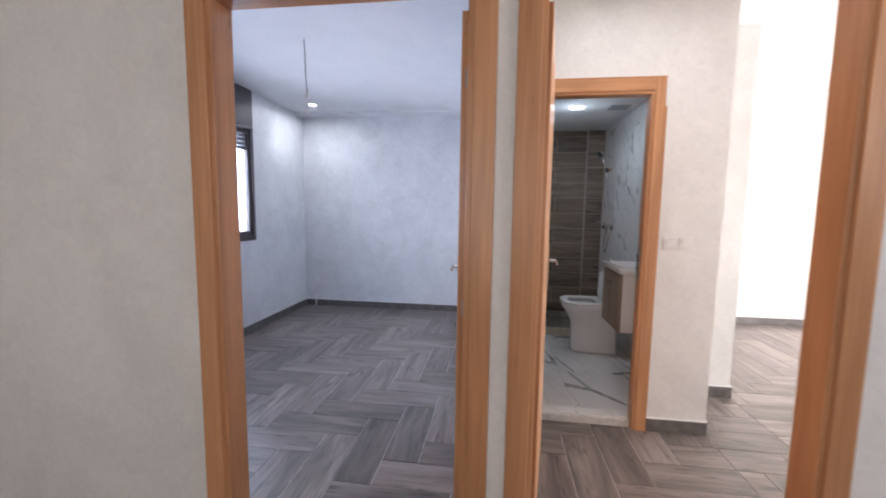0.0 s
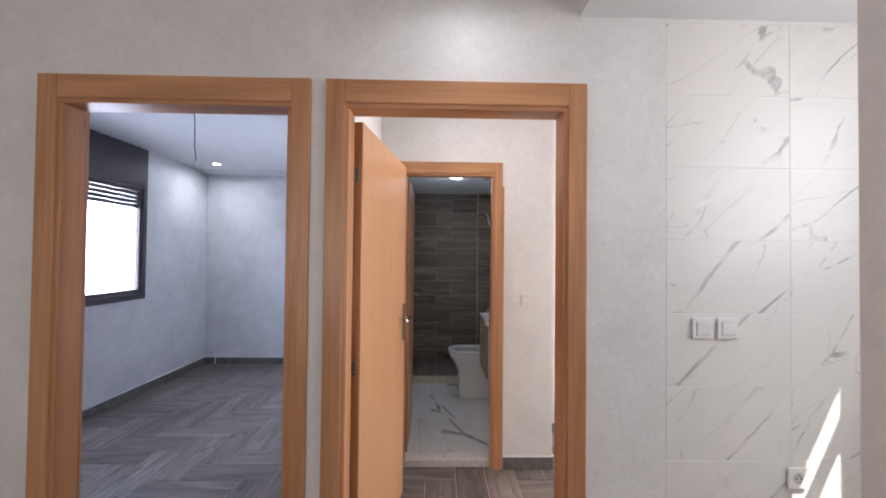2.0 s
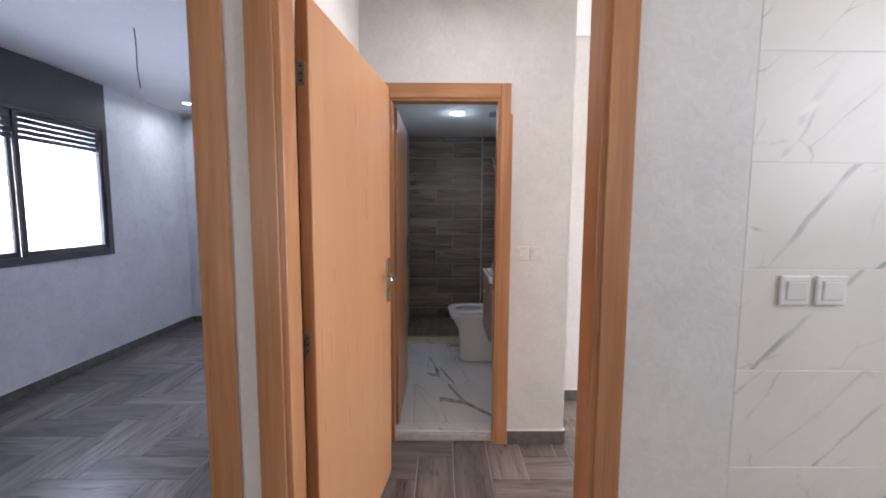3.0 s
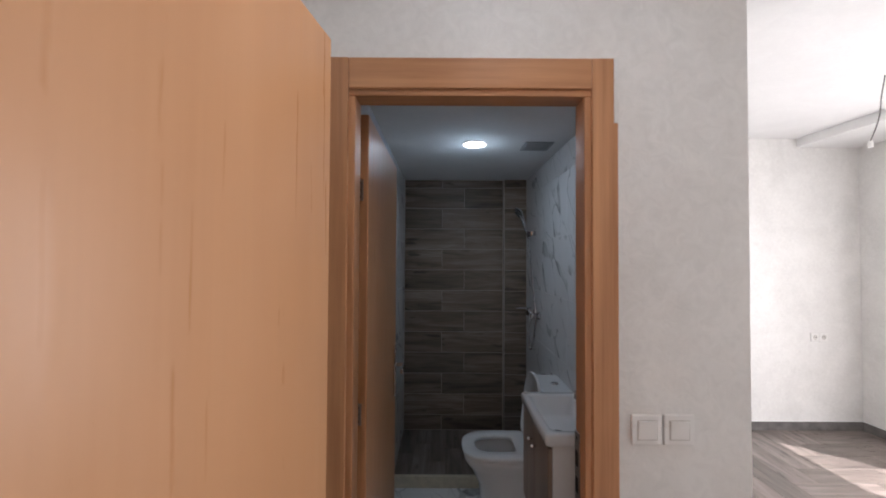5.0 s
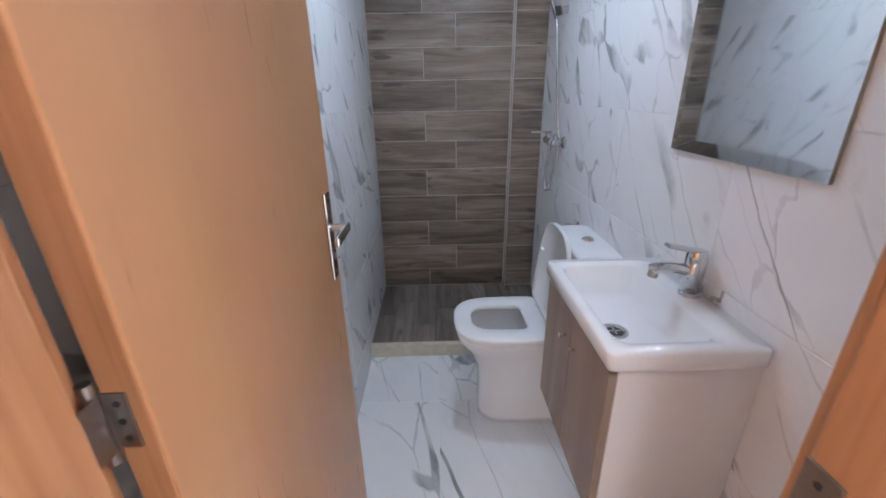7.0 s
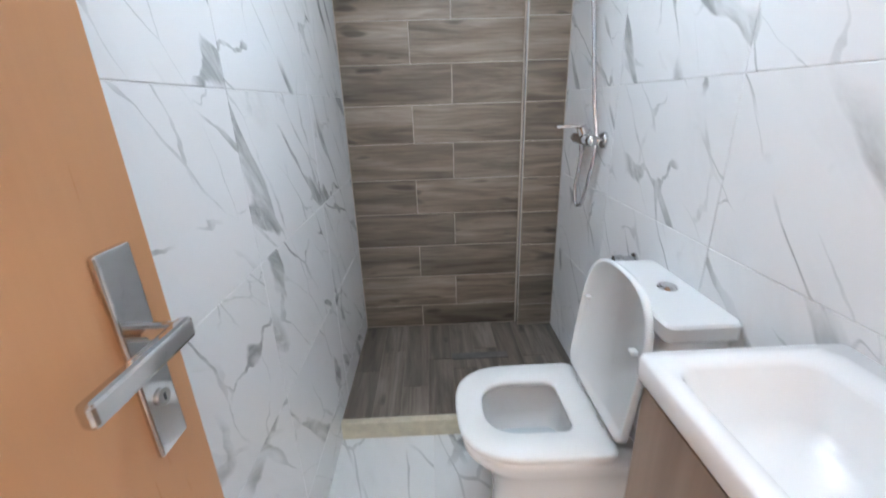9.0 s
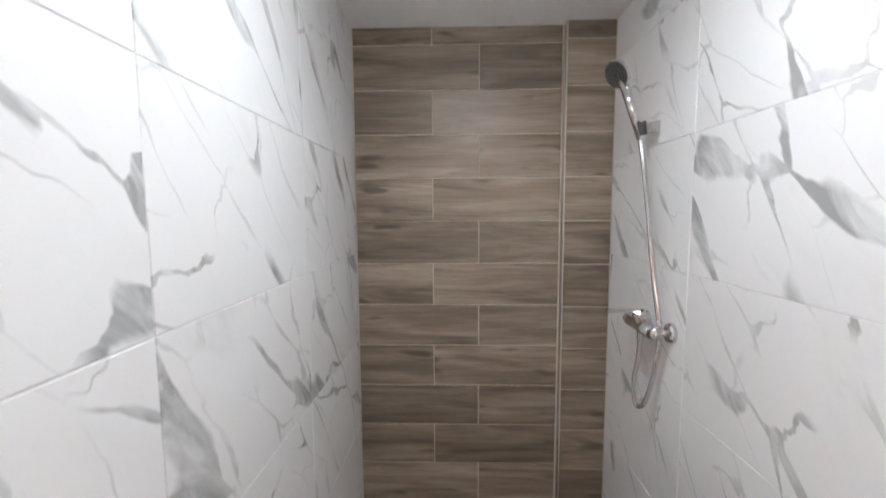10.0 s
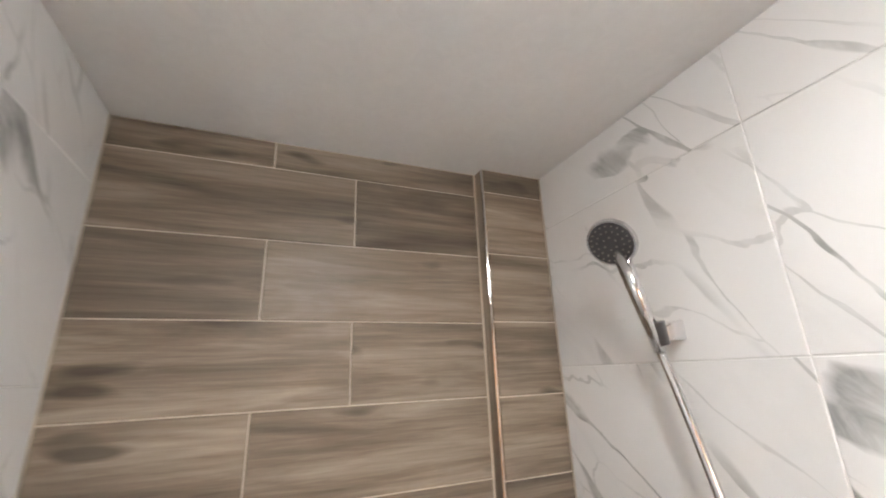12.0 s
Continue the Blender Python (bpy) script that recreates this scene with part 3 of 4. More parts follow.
e = 0.011
skirting([
    (1.202, 1.545, 2.865 - e, 2.864), (1.546, 1.546 + e, 2.865, 3.43 - e), (1.546, 1.98, 3.43 - e, 3.429), (1.981, 1.981 + e, 3.43 - e, LIV_N - e),
    (1.981, LIV_E, LIV_N - e, LIV_N - 0.001), (LIV_E - e, LIV_E - 0.001, WIN_L[1], LIV_N - e), (LIV_E - e, LIV_E - 0.001, 1.76, WIN_L[0]),
    (0.336, 0.336 + e, 1.78, 2.865), (0.336 + e, 0.432, 2.865 - e, 2.864),
    (BED_W + 0.001, BED_W + e, 1.76, BED_N - e), (BED_W + e, BED_E - 0.015, BED_N - e, BED_N - 0.001), (BED_E - 0.013 - e, BED_E - 0.013, 2.7, BED_N - e),
    (-1.79, -0.775, 1.61 - e, 1.609), (1.298, 1.608, 1.61 - e, 1.609)])


# ---- bathroom fittings ----
def d_ring(x0, x1, hw, z, r0=0.035, nose=0.20, count=18):
    """The outline of a pan: square at the back, rounded in front."""
    out = []
    for k in range(6):
        a = radians(180 + 90 * k / 5)
        out.append((x0 + r0 + r0 * math.cos(a), -hw + r0 + r0 * math.sin(a), z))
    for k in range(count + 1):
        a = radians(-90 + 180 * k / count)
        c, s = math.cos(a), math.sin(a)
        out.append((x1 - nose + nose * abs(c) ** 0.72, hw * math.copysign(abs(s) ** 0.72, s), z))
    for k in range(6):
        a = radians(90 + 90 * k / 5)
        out.append((x0 + r0 + r0 * math.cos(a), hw - r0 + r0 * math.sin(a), z))
    return out


def toilet():
    """Close-coupled pan; local x points from the wall out over the bowl."""
    t = thing("toilet", (BX1 - 0.001, 4.172, BATH_Z), "white ceramic toilet with its lid raised", "toilet", rz=180)
    top = 0.478
    x0, x1 = 0.215, 0.602
    body = [(0.10, 0.50, 0.118, 0.0), (0.10, 0.50, 0.118, 0.03), (0.11, 0.498, 0.116, 0.17), (0.12, 0.51, 0.121, 0.28), (0.15, 0.558, 0.150, 0.37), (0.16, 0.594, 0.172, 0.42), (0.16, 0.594, 0.174, top - 0.026)]
    rings = [d_ring(a, b, h, z, 0.03, 0.17) for a, b, h, z in body]
    rings += [d_ring(x0 + 0.05, x1 - 0.05, 0.125, top - 0.027, 0.03, 0.13), d_ring(x0 + 0.06, x1 - 0.065, 0.108, top - 0.12, 0.03, 0.12), d_ring(x0 + 0.09, x1 - 0.12, 0.07, top - 0.22, 0.03, 0.09)]
    part("bowl", loft(bmesh.new(), rings), CERAMIC, t, "", True)
    part("water", loft(bmesh.new(), [d_ring(x0 + 0.075, x1 - 0.09, 0.09, top - 0.172, 0.03, 0.1), d_ring(x0 + 0.075, x1 - 0.09, 0.09, top - 0.171, 0.03, 0.1)]), WATER, t, "still water in the bowl")
    s = [d_ring(x0, x1, 0.182, top - 0.021), d_ring(x0 - 0.002, x1 + 0.002, 0.184, top - 0.005), d_ring(x0 + 0.006, x1 - 0.006, 0.177, top),
         d_ring(x0 + 0.082, x1 - 0.068, 0.104, top, 0.03, 0.12), d_ring(x0 + 0.088, x1 - 0.074, 0.098, top - 0.006, 0.03, 0.12), d_ring(x0 + 0.086, x1 - 0.072, 0.100, top - 0.021, 0.03, 0.12)]
    s.append(s[0])
    part("seat", loft(bmesh.new(), s, False, False), SEAT_PLASTIC, t, "white plastic seat ring", True)
    lid = bmesh.new()
    n0, n1 = 0.012, 0.40
    loft(lid, [d_ring(n0 + 0.012, n1 - 0.012, 0.170, -0.004), d_ring(n0 + 0.008, n1 - 0.008, 0.174, -0.010), d_ring(n0, n1, 0.183, -0.010), d_ring(n0, n1, 0.183, 0.006), d_ring(n0 + 0.01, n1 - 0.01, 0.172, 0.012)])
    bmesh.ops.transform(lid, matrix=pose(0.222, 0, top + 0.004, 0, -96, 0), verts=lid.verts)
    part("lid", lid, SEAT_PLASTIC, t, "raised white lid leaning on the cistern", True)
    for y in (-0.078, 0.078):
        part("seat_hinge", rod(bmesh.new(), (0.222, y - 0.02, top - 0.004), (0.222, y + 0.02, top - 0.004), 0.011), SEAT_PLASTIC, t, "", True)
        part("seat_bumper", boxes((0.196, 0.214, y * 1.75 - 0.010, y * 1.75 + 0.010, top + 0.25, top + 0.262), bevel=0.004), SEAT_PLASTIC, t)
    c = bmesh.new()
    loft(c, [round_rect(0.012, 0.140, -0.160, 0.160, top - 0.06, 0.03), round_rect(0.008, 0.150, -0.170, 0.170, top + 0.02, 0.03), round_rect(0.004, 0.157, -0.177, 0.177, 0.781, 0.03)])
    part("cistern", c, CERAMIC, t, "", True)
    c = bmesh.new()
    loft(c, [round_rect(0.002, 0.162, -0.183, 0.183, 0.782, 0.02), round_rect(0.0, 0.166, -0.187, 0.187, 0.788, 0.02), round_rect(0.0, 0.166, -0.187, 0.187, 0.818, 0.02), round_rect(0.005, 0.161, -0.182, 0.182, 0.824, 0.02)])
    cl = part("cistern_lid", c, CERAMIC, t)
    c = bmesh.new()
    rod(c, (0.064, 0, 0.824), (0.064, 0, 0.829), 0.024, 0.022, 24)
    rod(c, (0.064, 0, 0.829), (0.064, 0, 0.832), 0.018, 0.017, 24)
    part("flush_button", c, CHROME, cl, "round chrome flush button")
    return t


toilet()
v = thing("angle_valve", (BX1, 4.46, 0.835), "chrome angle valve on the marble wall", "valve")
part("wall_flange", rod(bmesh.new(), (0, 0, 0), (-0.006, 0, 0), 0.02), CHROME, v)
part("valve_body", rod(bmesh.new(), (-0.004, 0, 0), (-0.05, 0, 0), 0.011), CHROME, v)
part("knob", rod(bmesh.new(), (-0.045, 0, 0), (-0.072, 0, 0), 0.016, 0.014), CHROME, v)

VY0, VY1, VX0 = 3.33, 3.805, 1.143
VTOP = 0.948


def vanity():
    t = thing("vanity_cabinet", (VX0, VY0, 0.47), "wall-hung vanity with white sides and greyed oak doors", "cabinet")
    d, w, h = BX1 - VX0 - 0.002, VY1 - VY0, VTOP - 0.045 - 0.47
    part("side_panel", boxes((0.022, d, 0.012, 0.030, 0, h), bevel=0.001), LACQUER, t)
    part("side_panel", boxes((0.022, d, w - 0.030, w - 0.012, 0, h), bevel=0.001), LACQUER, t)
    part("bottom_panel", boxes((0.022, d, 0.0305, w - 0.0305, 0, 0.016)), LACQUER, t)
    for a, b, k in ((0.013, w / 2 - 0.0015, w / 2 - 0.035), (w / 2 + 0.0015, w - 0.013, w / 2 + 0.035)):
        dr = part("cabinet_door", boxes((0.003, 0.0205, a, b, 0.002, h - 0.012), bevel=0.0012), VANITY_WOOD, t, "greyed oak laminate door")
        kb = rod(bmesh.new(), (0.003, k, h - 0.09), (-0.014, k, h - 0.09), 0.004)
        rod(kb, (-0.010, k, h - 0.09), (-0.018, k, h - 0.09), 0.008, 0.007)
        part("knob", kb, CHROME, dr, "small chrome knob")
    return t


vanity()
b = thing("washbasin", (VX0, VY0, VTOP - 0.044), "white ceramic washbasin top on the vanity", "sink")
d, w = BX1 - VX0 - 0.001, VY1 - VY0
rings = [round_rect(-0.004, d, 0.002, w - 0.002, 0.0, 0.012), round_rect(-0.008, d, -0.002, w + 0.002, 0.008, 0.014), round_rect(-0.008, d, -0.002, w + 0.002, 0.038, 0.014),
         round_rect(-0.004, d - 0.002, 0.002, w - 0.002, 0.044, 0.012), round_rect(0.022, 0.245, 0.035, w - 0.035, 0.044, 0.035),
         round_rect(0.028, 0.239, 0.041, w - 0.041, 0.036, 0.035), round_rect(0.045, 0.222, 0.075, w - 0.075, -0.03, 0.04), round_rect(0.058, 0.205, 0.11, w - 0.11, -0.043, 0.035)]
part("basin", loft(bmesh.new(), rings, False), CERAMIC, b, "", True)
cx, cy = 0.100, w / 2 - 0.03
dr = bmesh.new()
loft(dr, [oval(cx, cy, -0.044, 0.034, 0.034, 2, 24), oval(cx, cy, -0.039, 0.034, 0.034, 2, 24), oval(cx, cy, -0.037, 0.027, 0.027, 2, 24), oval(cx, cy, -0.042, 0.022, 0.022, 2, 24)])
drain = part("drain", dr, CHROME, b, "chrome basin waste", True)
part("drain_hole", rod(bmesh.new(), (cx, cy, -0.0425), (cx, cy, -0.0405), 0.021), DARK, drain)
part("drain_cross", boxes((cx - 0.016, cx + 0.016, cy - 0.002, cy + 0.002, -0.0404, -0.039), (cx - 0.002, cx + 0.002, cy - 0.016, cy + 0.016, -0.0404, -0.039)), CHROME, drain)

f = thing("basin_faucet", (VX0 + 0.29, (VY0 + VY1) / 2, VTOP), "chrome single-lever basin mixer", "faucet")
part("faucet_base", rod(bmesh.new(), (0, 0, 0.0), (0, 0, 0.012), 0.026, 0.023, 24), CHROME, f, "", True)
part("faucet_body", rod(bmesh.new(), (0, 0, 0.010), (0, 0, 0.105), 0.0235, 0.0245, 24), CHROME, f, "", True)
bm = bmesh.new()
tube(bm, [(0.0, 0, 0.062), (-0.045, 0, 0.074), (-0.085, 0, 0.076), (-0.108, 0, 0.070)], 0.0145, 14)
part("spout", bm, CHROME, f, "", True)
part("aerator", rod(bmesh.new(), (-0.100, 0, 0.070), (-0.103, 0, 0.052), 0.012), STEEL, f)
bm = bmesh.new()
box(bm, -0.085, 0.018, -0.012, 0.012, 0, 0.010, bevel=0.004)
bmesh.ops.transform(bm, matrix=pose(0, 0, 0.112, 0, 12, 0), verts=bm.verts)
rod(bm, (0, 0, 0.104), (0, 0, 0.118), 0.0245, 0.021, 24)
part("lever", bm, CHROME, f)

m = thing("wall_mirror", (BX1, 3.573, 1.57), "clear rectangular wall mirror above the white basin", "mirror")
MY, MZ = 0.239, 0.292
part("backing", boxes((-0.008, -0.001, -MY, MY, -MZ, MZ)), STEEL, m)
bm = bmesh.new()


def up_ring(x, a, c):
    return [(x, -a, -c), (x, a, -c), (x, a, c), (x, -a, c)]


loft(bm, [up_ring(-0.0085, MY, MZ), up_ring(-0.0095, MY, MZ), up_ring(-0.0150, MY - 0.032, MZ - 0.032)])
part("mirror_glass", bm, MIRROR, m, "silvered mirror glass")
wv = thing("mirror_cable", (BX1, 3.66, 1.905), "short bare cables sticking out of the wall", "cable")
for k, pts in enumerate(([(0, 0, 0), (-0.02, 0.02, 0.012), (-0.025, 0.05, 0.004), (-0.03, 0.085, -0.012)], [(0, 0.005, 0), (-0.03, -0.01, 0.01), (-0.032, -0.035, 0.006)], [(0, 0, 0.004), (-0.02, 0.03, -0.004), (-0.024, 0.06, -0.02)])):
    part("wire", tube(bmesh.new(), pts, 0.0022, 8), WIRE, wv)

# shower
SH = thing("shower_set", (BX1, 4.86, 1.18), "chrome hand shower with hose and wall mixer", "shower")
bm = bmesh.new()
rod(bm, (-0.052, -0.075, 0), (-0.052, 0.075, 0), 0.0225, seg=20)
rod(bm, (-0.052, -0.10, 0), (-0.052, -0.075, 0), 0.018, 0.0225, seg=20)
rod(bm, (-0.052, 0.075, 0), (-0.052, 0.10, 0), 0.0225, 0.018, seg=20)
mix = part("mixer_body", bm, CHROME, SH, "", True)
for y in (-0.075, 0.075):
    part("wall_rose", rod(bmesh.new(), (-0.001, y, 0), (-0.014, y, 0), 0.032, 0.026, 24), CHROME, mix, "", True)
    part("wall_union", rod(bmesh.new(), (-0.012, y, 0), (-0.05, y, 0), 0.014), CHROME, mix, "", True)
bm = bmesh.new()
rod(bm, (-0.052, 0, 0.015), (-0.066, 0, 0.045), 0.022, 0.019, 20)
box(bm, -0.165, -0.06, -0.013, 0.013, 0.043, 0.054, bevel=0.004)
part("mixer_lever", bm, CHROME, mix)
part("hose_outlet", rod(bmesh.new(), (-0.055, 0, -0.02), (-0.055, 0, -0.045), 0.011), CHROME, mix)
hb = Vector((-0.03, 0.055, 0.612))
bm = bmesh.new()
loft(bm, [[(-0.001, hb.y - 0.017, hb.z - 0.012), (-0.001, hb.y + 0.017, hb.z - 0.012), (-0.001, hb.y + 0.017, hb.z + 0.026), (-0.001, hb.y - 0.017, hb.z + 0.026)],
          [(-0.030, hb.y - 0.016, hb.z - 0.012), (-0.030, hb.y + 0.016, hb.z - 0.012), (-0.030, hb.y + 0.016, hb.z + 0.020), (-0.030, hb.y - 0.016, hb.z + 0.020)],
          [(-0.050, hb.y - 0.010, hb.z - 0.010), (-0.050, hb.y + 0.010, hb.z - 0.010), (-0.050, hb.y + 0.010, hb.z + 0.010), (-0.050, hb.y - 0.010, hb.z + 0.010)]])
bmesh.ops.bevel(bm, geom=list(bm.edges), offset=0.003, segments=2, affect="EDGES", profile=0.5)
bracket = part("wall_bracket", bm, CHROME, SH, "chrome shower holder")
part("clip", rod(bmesh.new(), (-0.050, hb.y, hb.z - 0.02), (-0.059, hb.y - 0.001, hb.z + 0.02), 0.016, 0.019, 20), RUBBER, bracket, "dark plastic clip")
a, c = Vector((-0.054, hb.y, hb.z - 0.03)), Vector((-0.118, hb.y - 0.006, hb.z + 0.152))
part("shower_handle", rod(bmesh.new(), a, c, 0.0110, 0.0155, 16), CHROME, SH, "", True)
ax = Vector((-0.80, -0.28, -0.55)).normalized()
hc = c + Vector((-0.012, 0, 0.016))
bm = rod(bmesh.new(), hc - ax * 0.014, hc + ax * 0.004, 0.024, 0.046, 28)
rod(bm, hc + ax * 0.004, hc + ax * 0.012, 0.046, 0.044, 28)
head = part("shower_head", bm, CHROME, SH, "round chrome shower head")
part("spray_face", rod(bmesh.new(), hc + ax * 0.0115, hc + ax * 0.0135, 0.041, 0.040, 28), RUBBER, head, "dark spray plate")
u = ax.orthogonal().normalized()
w2 = ax.cross(u)
for rr, cnt in ((0.012, 6), (0.024, 14), (0.034, 20)):
    for k in range(cnt):
        an = 2 * math.pi * k / cnt
        p = hc + ax * 0.0134 + (u * math.cos(an) + w2 * math.sin(an)) * rr
        part("nozzle", rod(bmesh.new(), p, p + ax * 0.0018, 0.0021, 0.0015, 6), STEEL, head)
bm = bmesh.new()
tube(bm, [a, (-0.046, 0.02, 0.42), (-0.036, -0.03, 0.15), (-0.022, -0.048, 0.0), (-0.03, -0.045, -0.12), (-0.042, -0.02, -0.235), (-0.054, 0.012, -0.262), (-0.06, 0.022, -0.2), (-0.056, 0.006, -0.1), (-0.055, 0, -0.045)], 0.0078, 12)
part("shower_hose", bm, CHROME, SH, "flexible chrome hose", True)

kerb = structure("shower_kerb", [(BX0, BX1, KERB_Y, KERB_Y + 0.03, BATH_Z - 0.01, SHOWER_Z + 0.003)], KERB, "cream stone kerb of the shower", "kerb", 0.003)
structure("floor_bathroom_bed", [(0.408, 1.487, 2.92, KERB_Y, -0.011, BATH_Z - 0.01)], GROUT, "mortar bed under the marble tiles", "floor")
structure("floor_shower_bed", [(0.408, 1.487, KERB_Y + 0.03, 5.319, -0.011, SHOWER_Z - 0.002)], GROUT_BROWN, "mortar bed under the shower planks", "floor")
structure("threshold", [(D3[0], D3[1], 2.893, 2.92, -0.011, 0.042)], GROUT, "pale threshold strip in the bathroom doorway", "threshold", 0.003)
chase = structure("pipe_chase", [(1.2775, 1.487, 5.269, 5.308, 0.1, BATH_TOP)], GROUT_WARM, "boxed pipe corner clad in wood-look planks", "pipe chase")
part("corner_strip", boxes((1.2710, 1.2770, 5.2625, 5.2695, SHOWER_Z, BATH_TOP - 0.002), bevel=0.003), CHROME, chase, "polished metal corner strip")
part("side_plank", boxes((1.2747, 1.2773, 5.2705, 5.3045, SHOWER_Z, BATH_TOP - 0.002)), WALL_WOOD, chase)
dg = thing("shower_drain", (1.03, 4.985, SHOWER_Z), "dark rectangular shower drain cover", "drain")
part("cover", boxes((-0.14, 0.14, -0.025, 0.025, 0.0, 0.004), bevel=0.001), SKIRT, dg)

# ceiling lamps
cl = thing("ceiling_lamp", (0.935, 4.19, BATH_TOP), "round flush LED lamp in the bathroom ceiling, lit", "lamp")
part("rim", loft(bmesh.new(), [oval(0, 0, 0, 0.076, 0.076, 2, 36), oval(0, 0, -0.004, 0.075, 0.075, 2, 36), oval(0, 0, -0.005, 0.066, 0.066, 2, 36), oval(0, 0, -0.003, 0.064, 0.064, 2, 36)]), SWITCH, cl, "", True)
part("diffuser", rod(bmesh.new(), (0, 0, -0.003), (0, 0, -0.0065), 0.063, seg=36), LAMP_GLOW, cl, "glowing white diffuser")
vt = thing("ceiling_vent", (1.31, 4.22, BATH_TOP), "square pale grey ceiling vent", "vent")
part("vent_frame", boxes((-0.085, 0.085, -0.085, 0.085, -0.008, 0.0), bevel=0.003), VENT_GREY, vt)
for k in range(6):
    part("slat", boxes((-0.07, 0.07, -0.066 + k * 0.024, -0.054 + k * 0.024, -0.012, -0.0075), bevel=0.001), VENT_GREY, vt)
for nm, px, py, pz in (("bedroom", -1.96, 5.0, 2.565), ("hall", 0.95, 2.32, 2.62), ("entry", 0.85, 1.3, 2.49)):
    s = thing("ceiling_spot", (px, py, pz), "small round recessed ceiling spotlight, lit", "spotlight", "ceiling spots")
    part("rim", loft(bmesh.new(), [oval(0, 0, 0, 0.055, 0.055, 2, 28), oval(0, 0, -0.005, 0.053, 0.053, 2, 28), oval(0, 0, -0.004, 0.040, 0.040, 2, 28)]), SWITCH, s, "", True)
    part("lens", rod(bmesh.new(), (0, 0, -0.0035), (0, 0, -0.0062), 0.039, seg=24), SPOT_GLOW, s, "glowing lens")


def hanging_wire(x, y, z, drop, lean):
    t = thing("hanging_cable", (x, y, z), "thin bare lamp cable hanging from the ceiling", "cable", "lamp cables")
    part("wire", tube(bmesh.new(), [(0, 0, 0), (lean * 0.2, 0.004, -drop * 0.3), (lean * 0.5, -0.006, -drop * 0.65), (lean, 0.0, -drop)], 0.0035, 8), WIRE, t)
    part("lamp_holder", rod(bmesh.new(), (lean, 0, -drop - 0.035), (lean, 0, -drop + 0.004), 0.016, 0.012, 12), SWITCH, t, "small white lamp holder")


hanging_wire(-1.17, 3.22, 2.565, 0.38, 0.02)
hanging_wire(3.50, 4.29, 2.76, 0.42, -0.1)

cs = thing("cable_stub", (-2.2, BED_N - 0.013, 0.004), "short white cable rising in front of the bedroom skirting", "cable")
part("sheath", tube(bmesh.new(), [(0, -0.006, 0), (0.002, -0.008, 0.05), (-0.002, -0.004, 0.10), (0.0, 0.006, 0.13)], 0.008, 10), SWITCH, cs, "", True)


# switches and sockets
def wall_plate(x, y, z, size, kind, group):
    t = thing("light_switch" if kind == "switch" else "wall_socket", (x, y, z), "white square plastic light switch" if kind == "switch" else "white square plastic wall socket", "switch" if kind == "switch" else "socket", group)
    h = size / 2
    part("plate", boxes((-h, h, -0.009, -0.0005, -h, h), bevel=0.003), SWITCH, t)
    if kind == "switch":
        part("inset", boxes((-h * 0.66, h * 0.66, -0.0105, -0.0088, -h * 0.66, h * 0.66), bevel=0.0006), GROUT, t)
        bm = boxes((-h * 0.60, h * 0.60, -0.0125, -0.0095, -h * 0.60, h * 0.60), bevel=0.0012)
        bmesh.ops.rotate(bm, cent=(0, -0.0105, 0), matrix=Matrix.Rotation(radians(3.5), 3, "X"), verts=bm.verts)
        part("rocker", bm, SWITCH, t)
    else:
        part("well", rod(bmesh.new(), (0, -0.0088, 0), (0, -0.0096, 0), h * 0.55, seg=24), GROUT, t)
        for s in (-1, 1):
            part("hole", rod(bmesh.new(), (s * 0.0095, -0.0094, 0), (s * 0.0095, -0.0101, 0), 0.0035, seg=10), DARK, t)
        part("earth_pin", rod(bmesh.new(), (0, -0.0094, 0.012), (0, -0.018, 0.012), 0.0025, seg=8), STEEL, t)


wall_plate(4.27, LIV_N - 0.001, 0.872, 0.08, "socket", "living room sockets")
wall_plate(4.352, LIV_N - 0.001, 0.872, 0.08, "socket", "living room sockets")
wall_plate(1.748, 1.606, 1.20, 0.08, "switch", "kitchen switches")
wall_plate(1.846, 1.606, 1.20, 0.08, "switch", "kitchen switches")
wall_plate(2.118, 1.606, 0.63, 0.08, "socket", "")
wall_plate(1.272, 2.864, 1.170, 0.078, "switch", "hall switches")
wall_plate(1.354, 2.864, 1.170, 0.078, "switch", "hall switches")

# ---- tiles and planks ----
rng = random.Random(7)


def tile_wall(name, label, frame_m, u0, u1, v0, v1, tw, th, ju, jv, t, material, grout, gap=0.003, category="wall", shift=0.0):
    """A backing sheet and its tiles; frame_m carries (u, v, out) to the world. ju, jv: one joint line each way."""
    back = part(name, boxes((u0, u1, v0, v1, -0.004, t - 0.0016)), grout)
    back.matrix_world = frame_m
    tagged(back, label, category, kind="structure")
    row = 0
    v = jv - math.ceil((jv - v0) / th) * th
    while v < v1 - 1e-4:
        s = shift * tw * (round((v - jv) / th) % 2)
        u = ju + s - math.ceil((ju + s - u0) / tw) * tw
        while u < u1 - 1e-4:
            a, b, c, d = max(u, u0), min(u + tw, u1), max(v, v0), min(v + th, v1)
            if b - a > 0.012 and d - c > 0.012:
                lay("tile", back, pose((a + b) / 2, (c + d) / 2, rng.uniform(0, 0.0005)), b - a - gap, d - c - gap, t, material)
            u += tw
        v += th
    return back


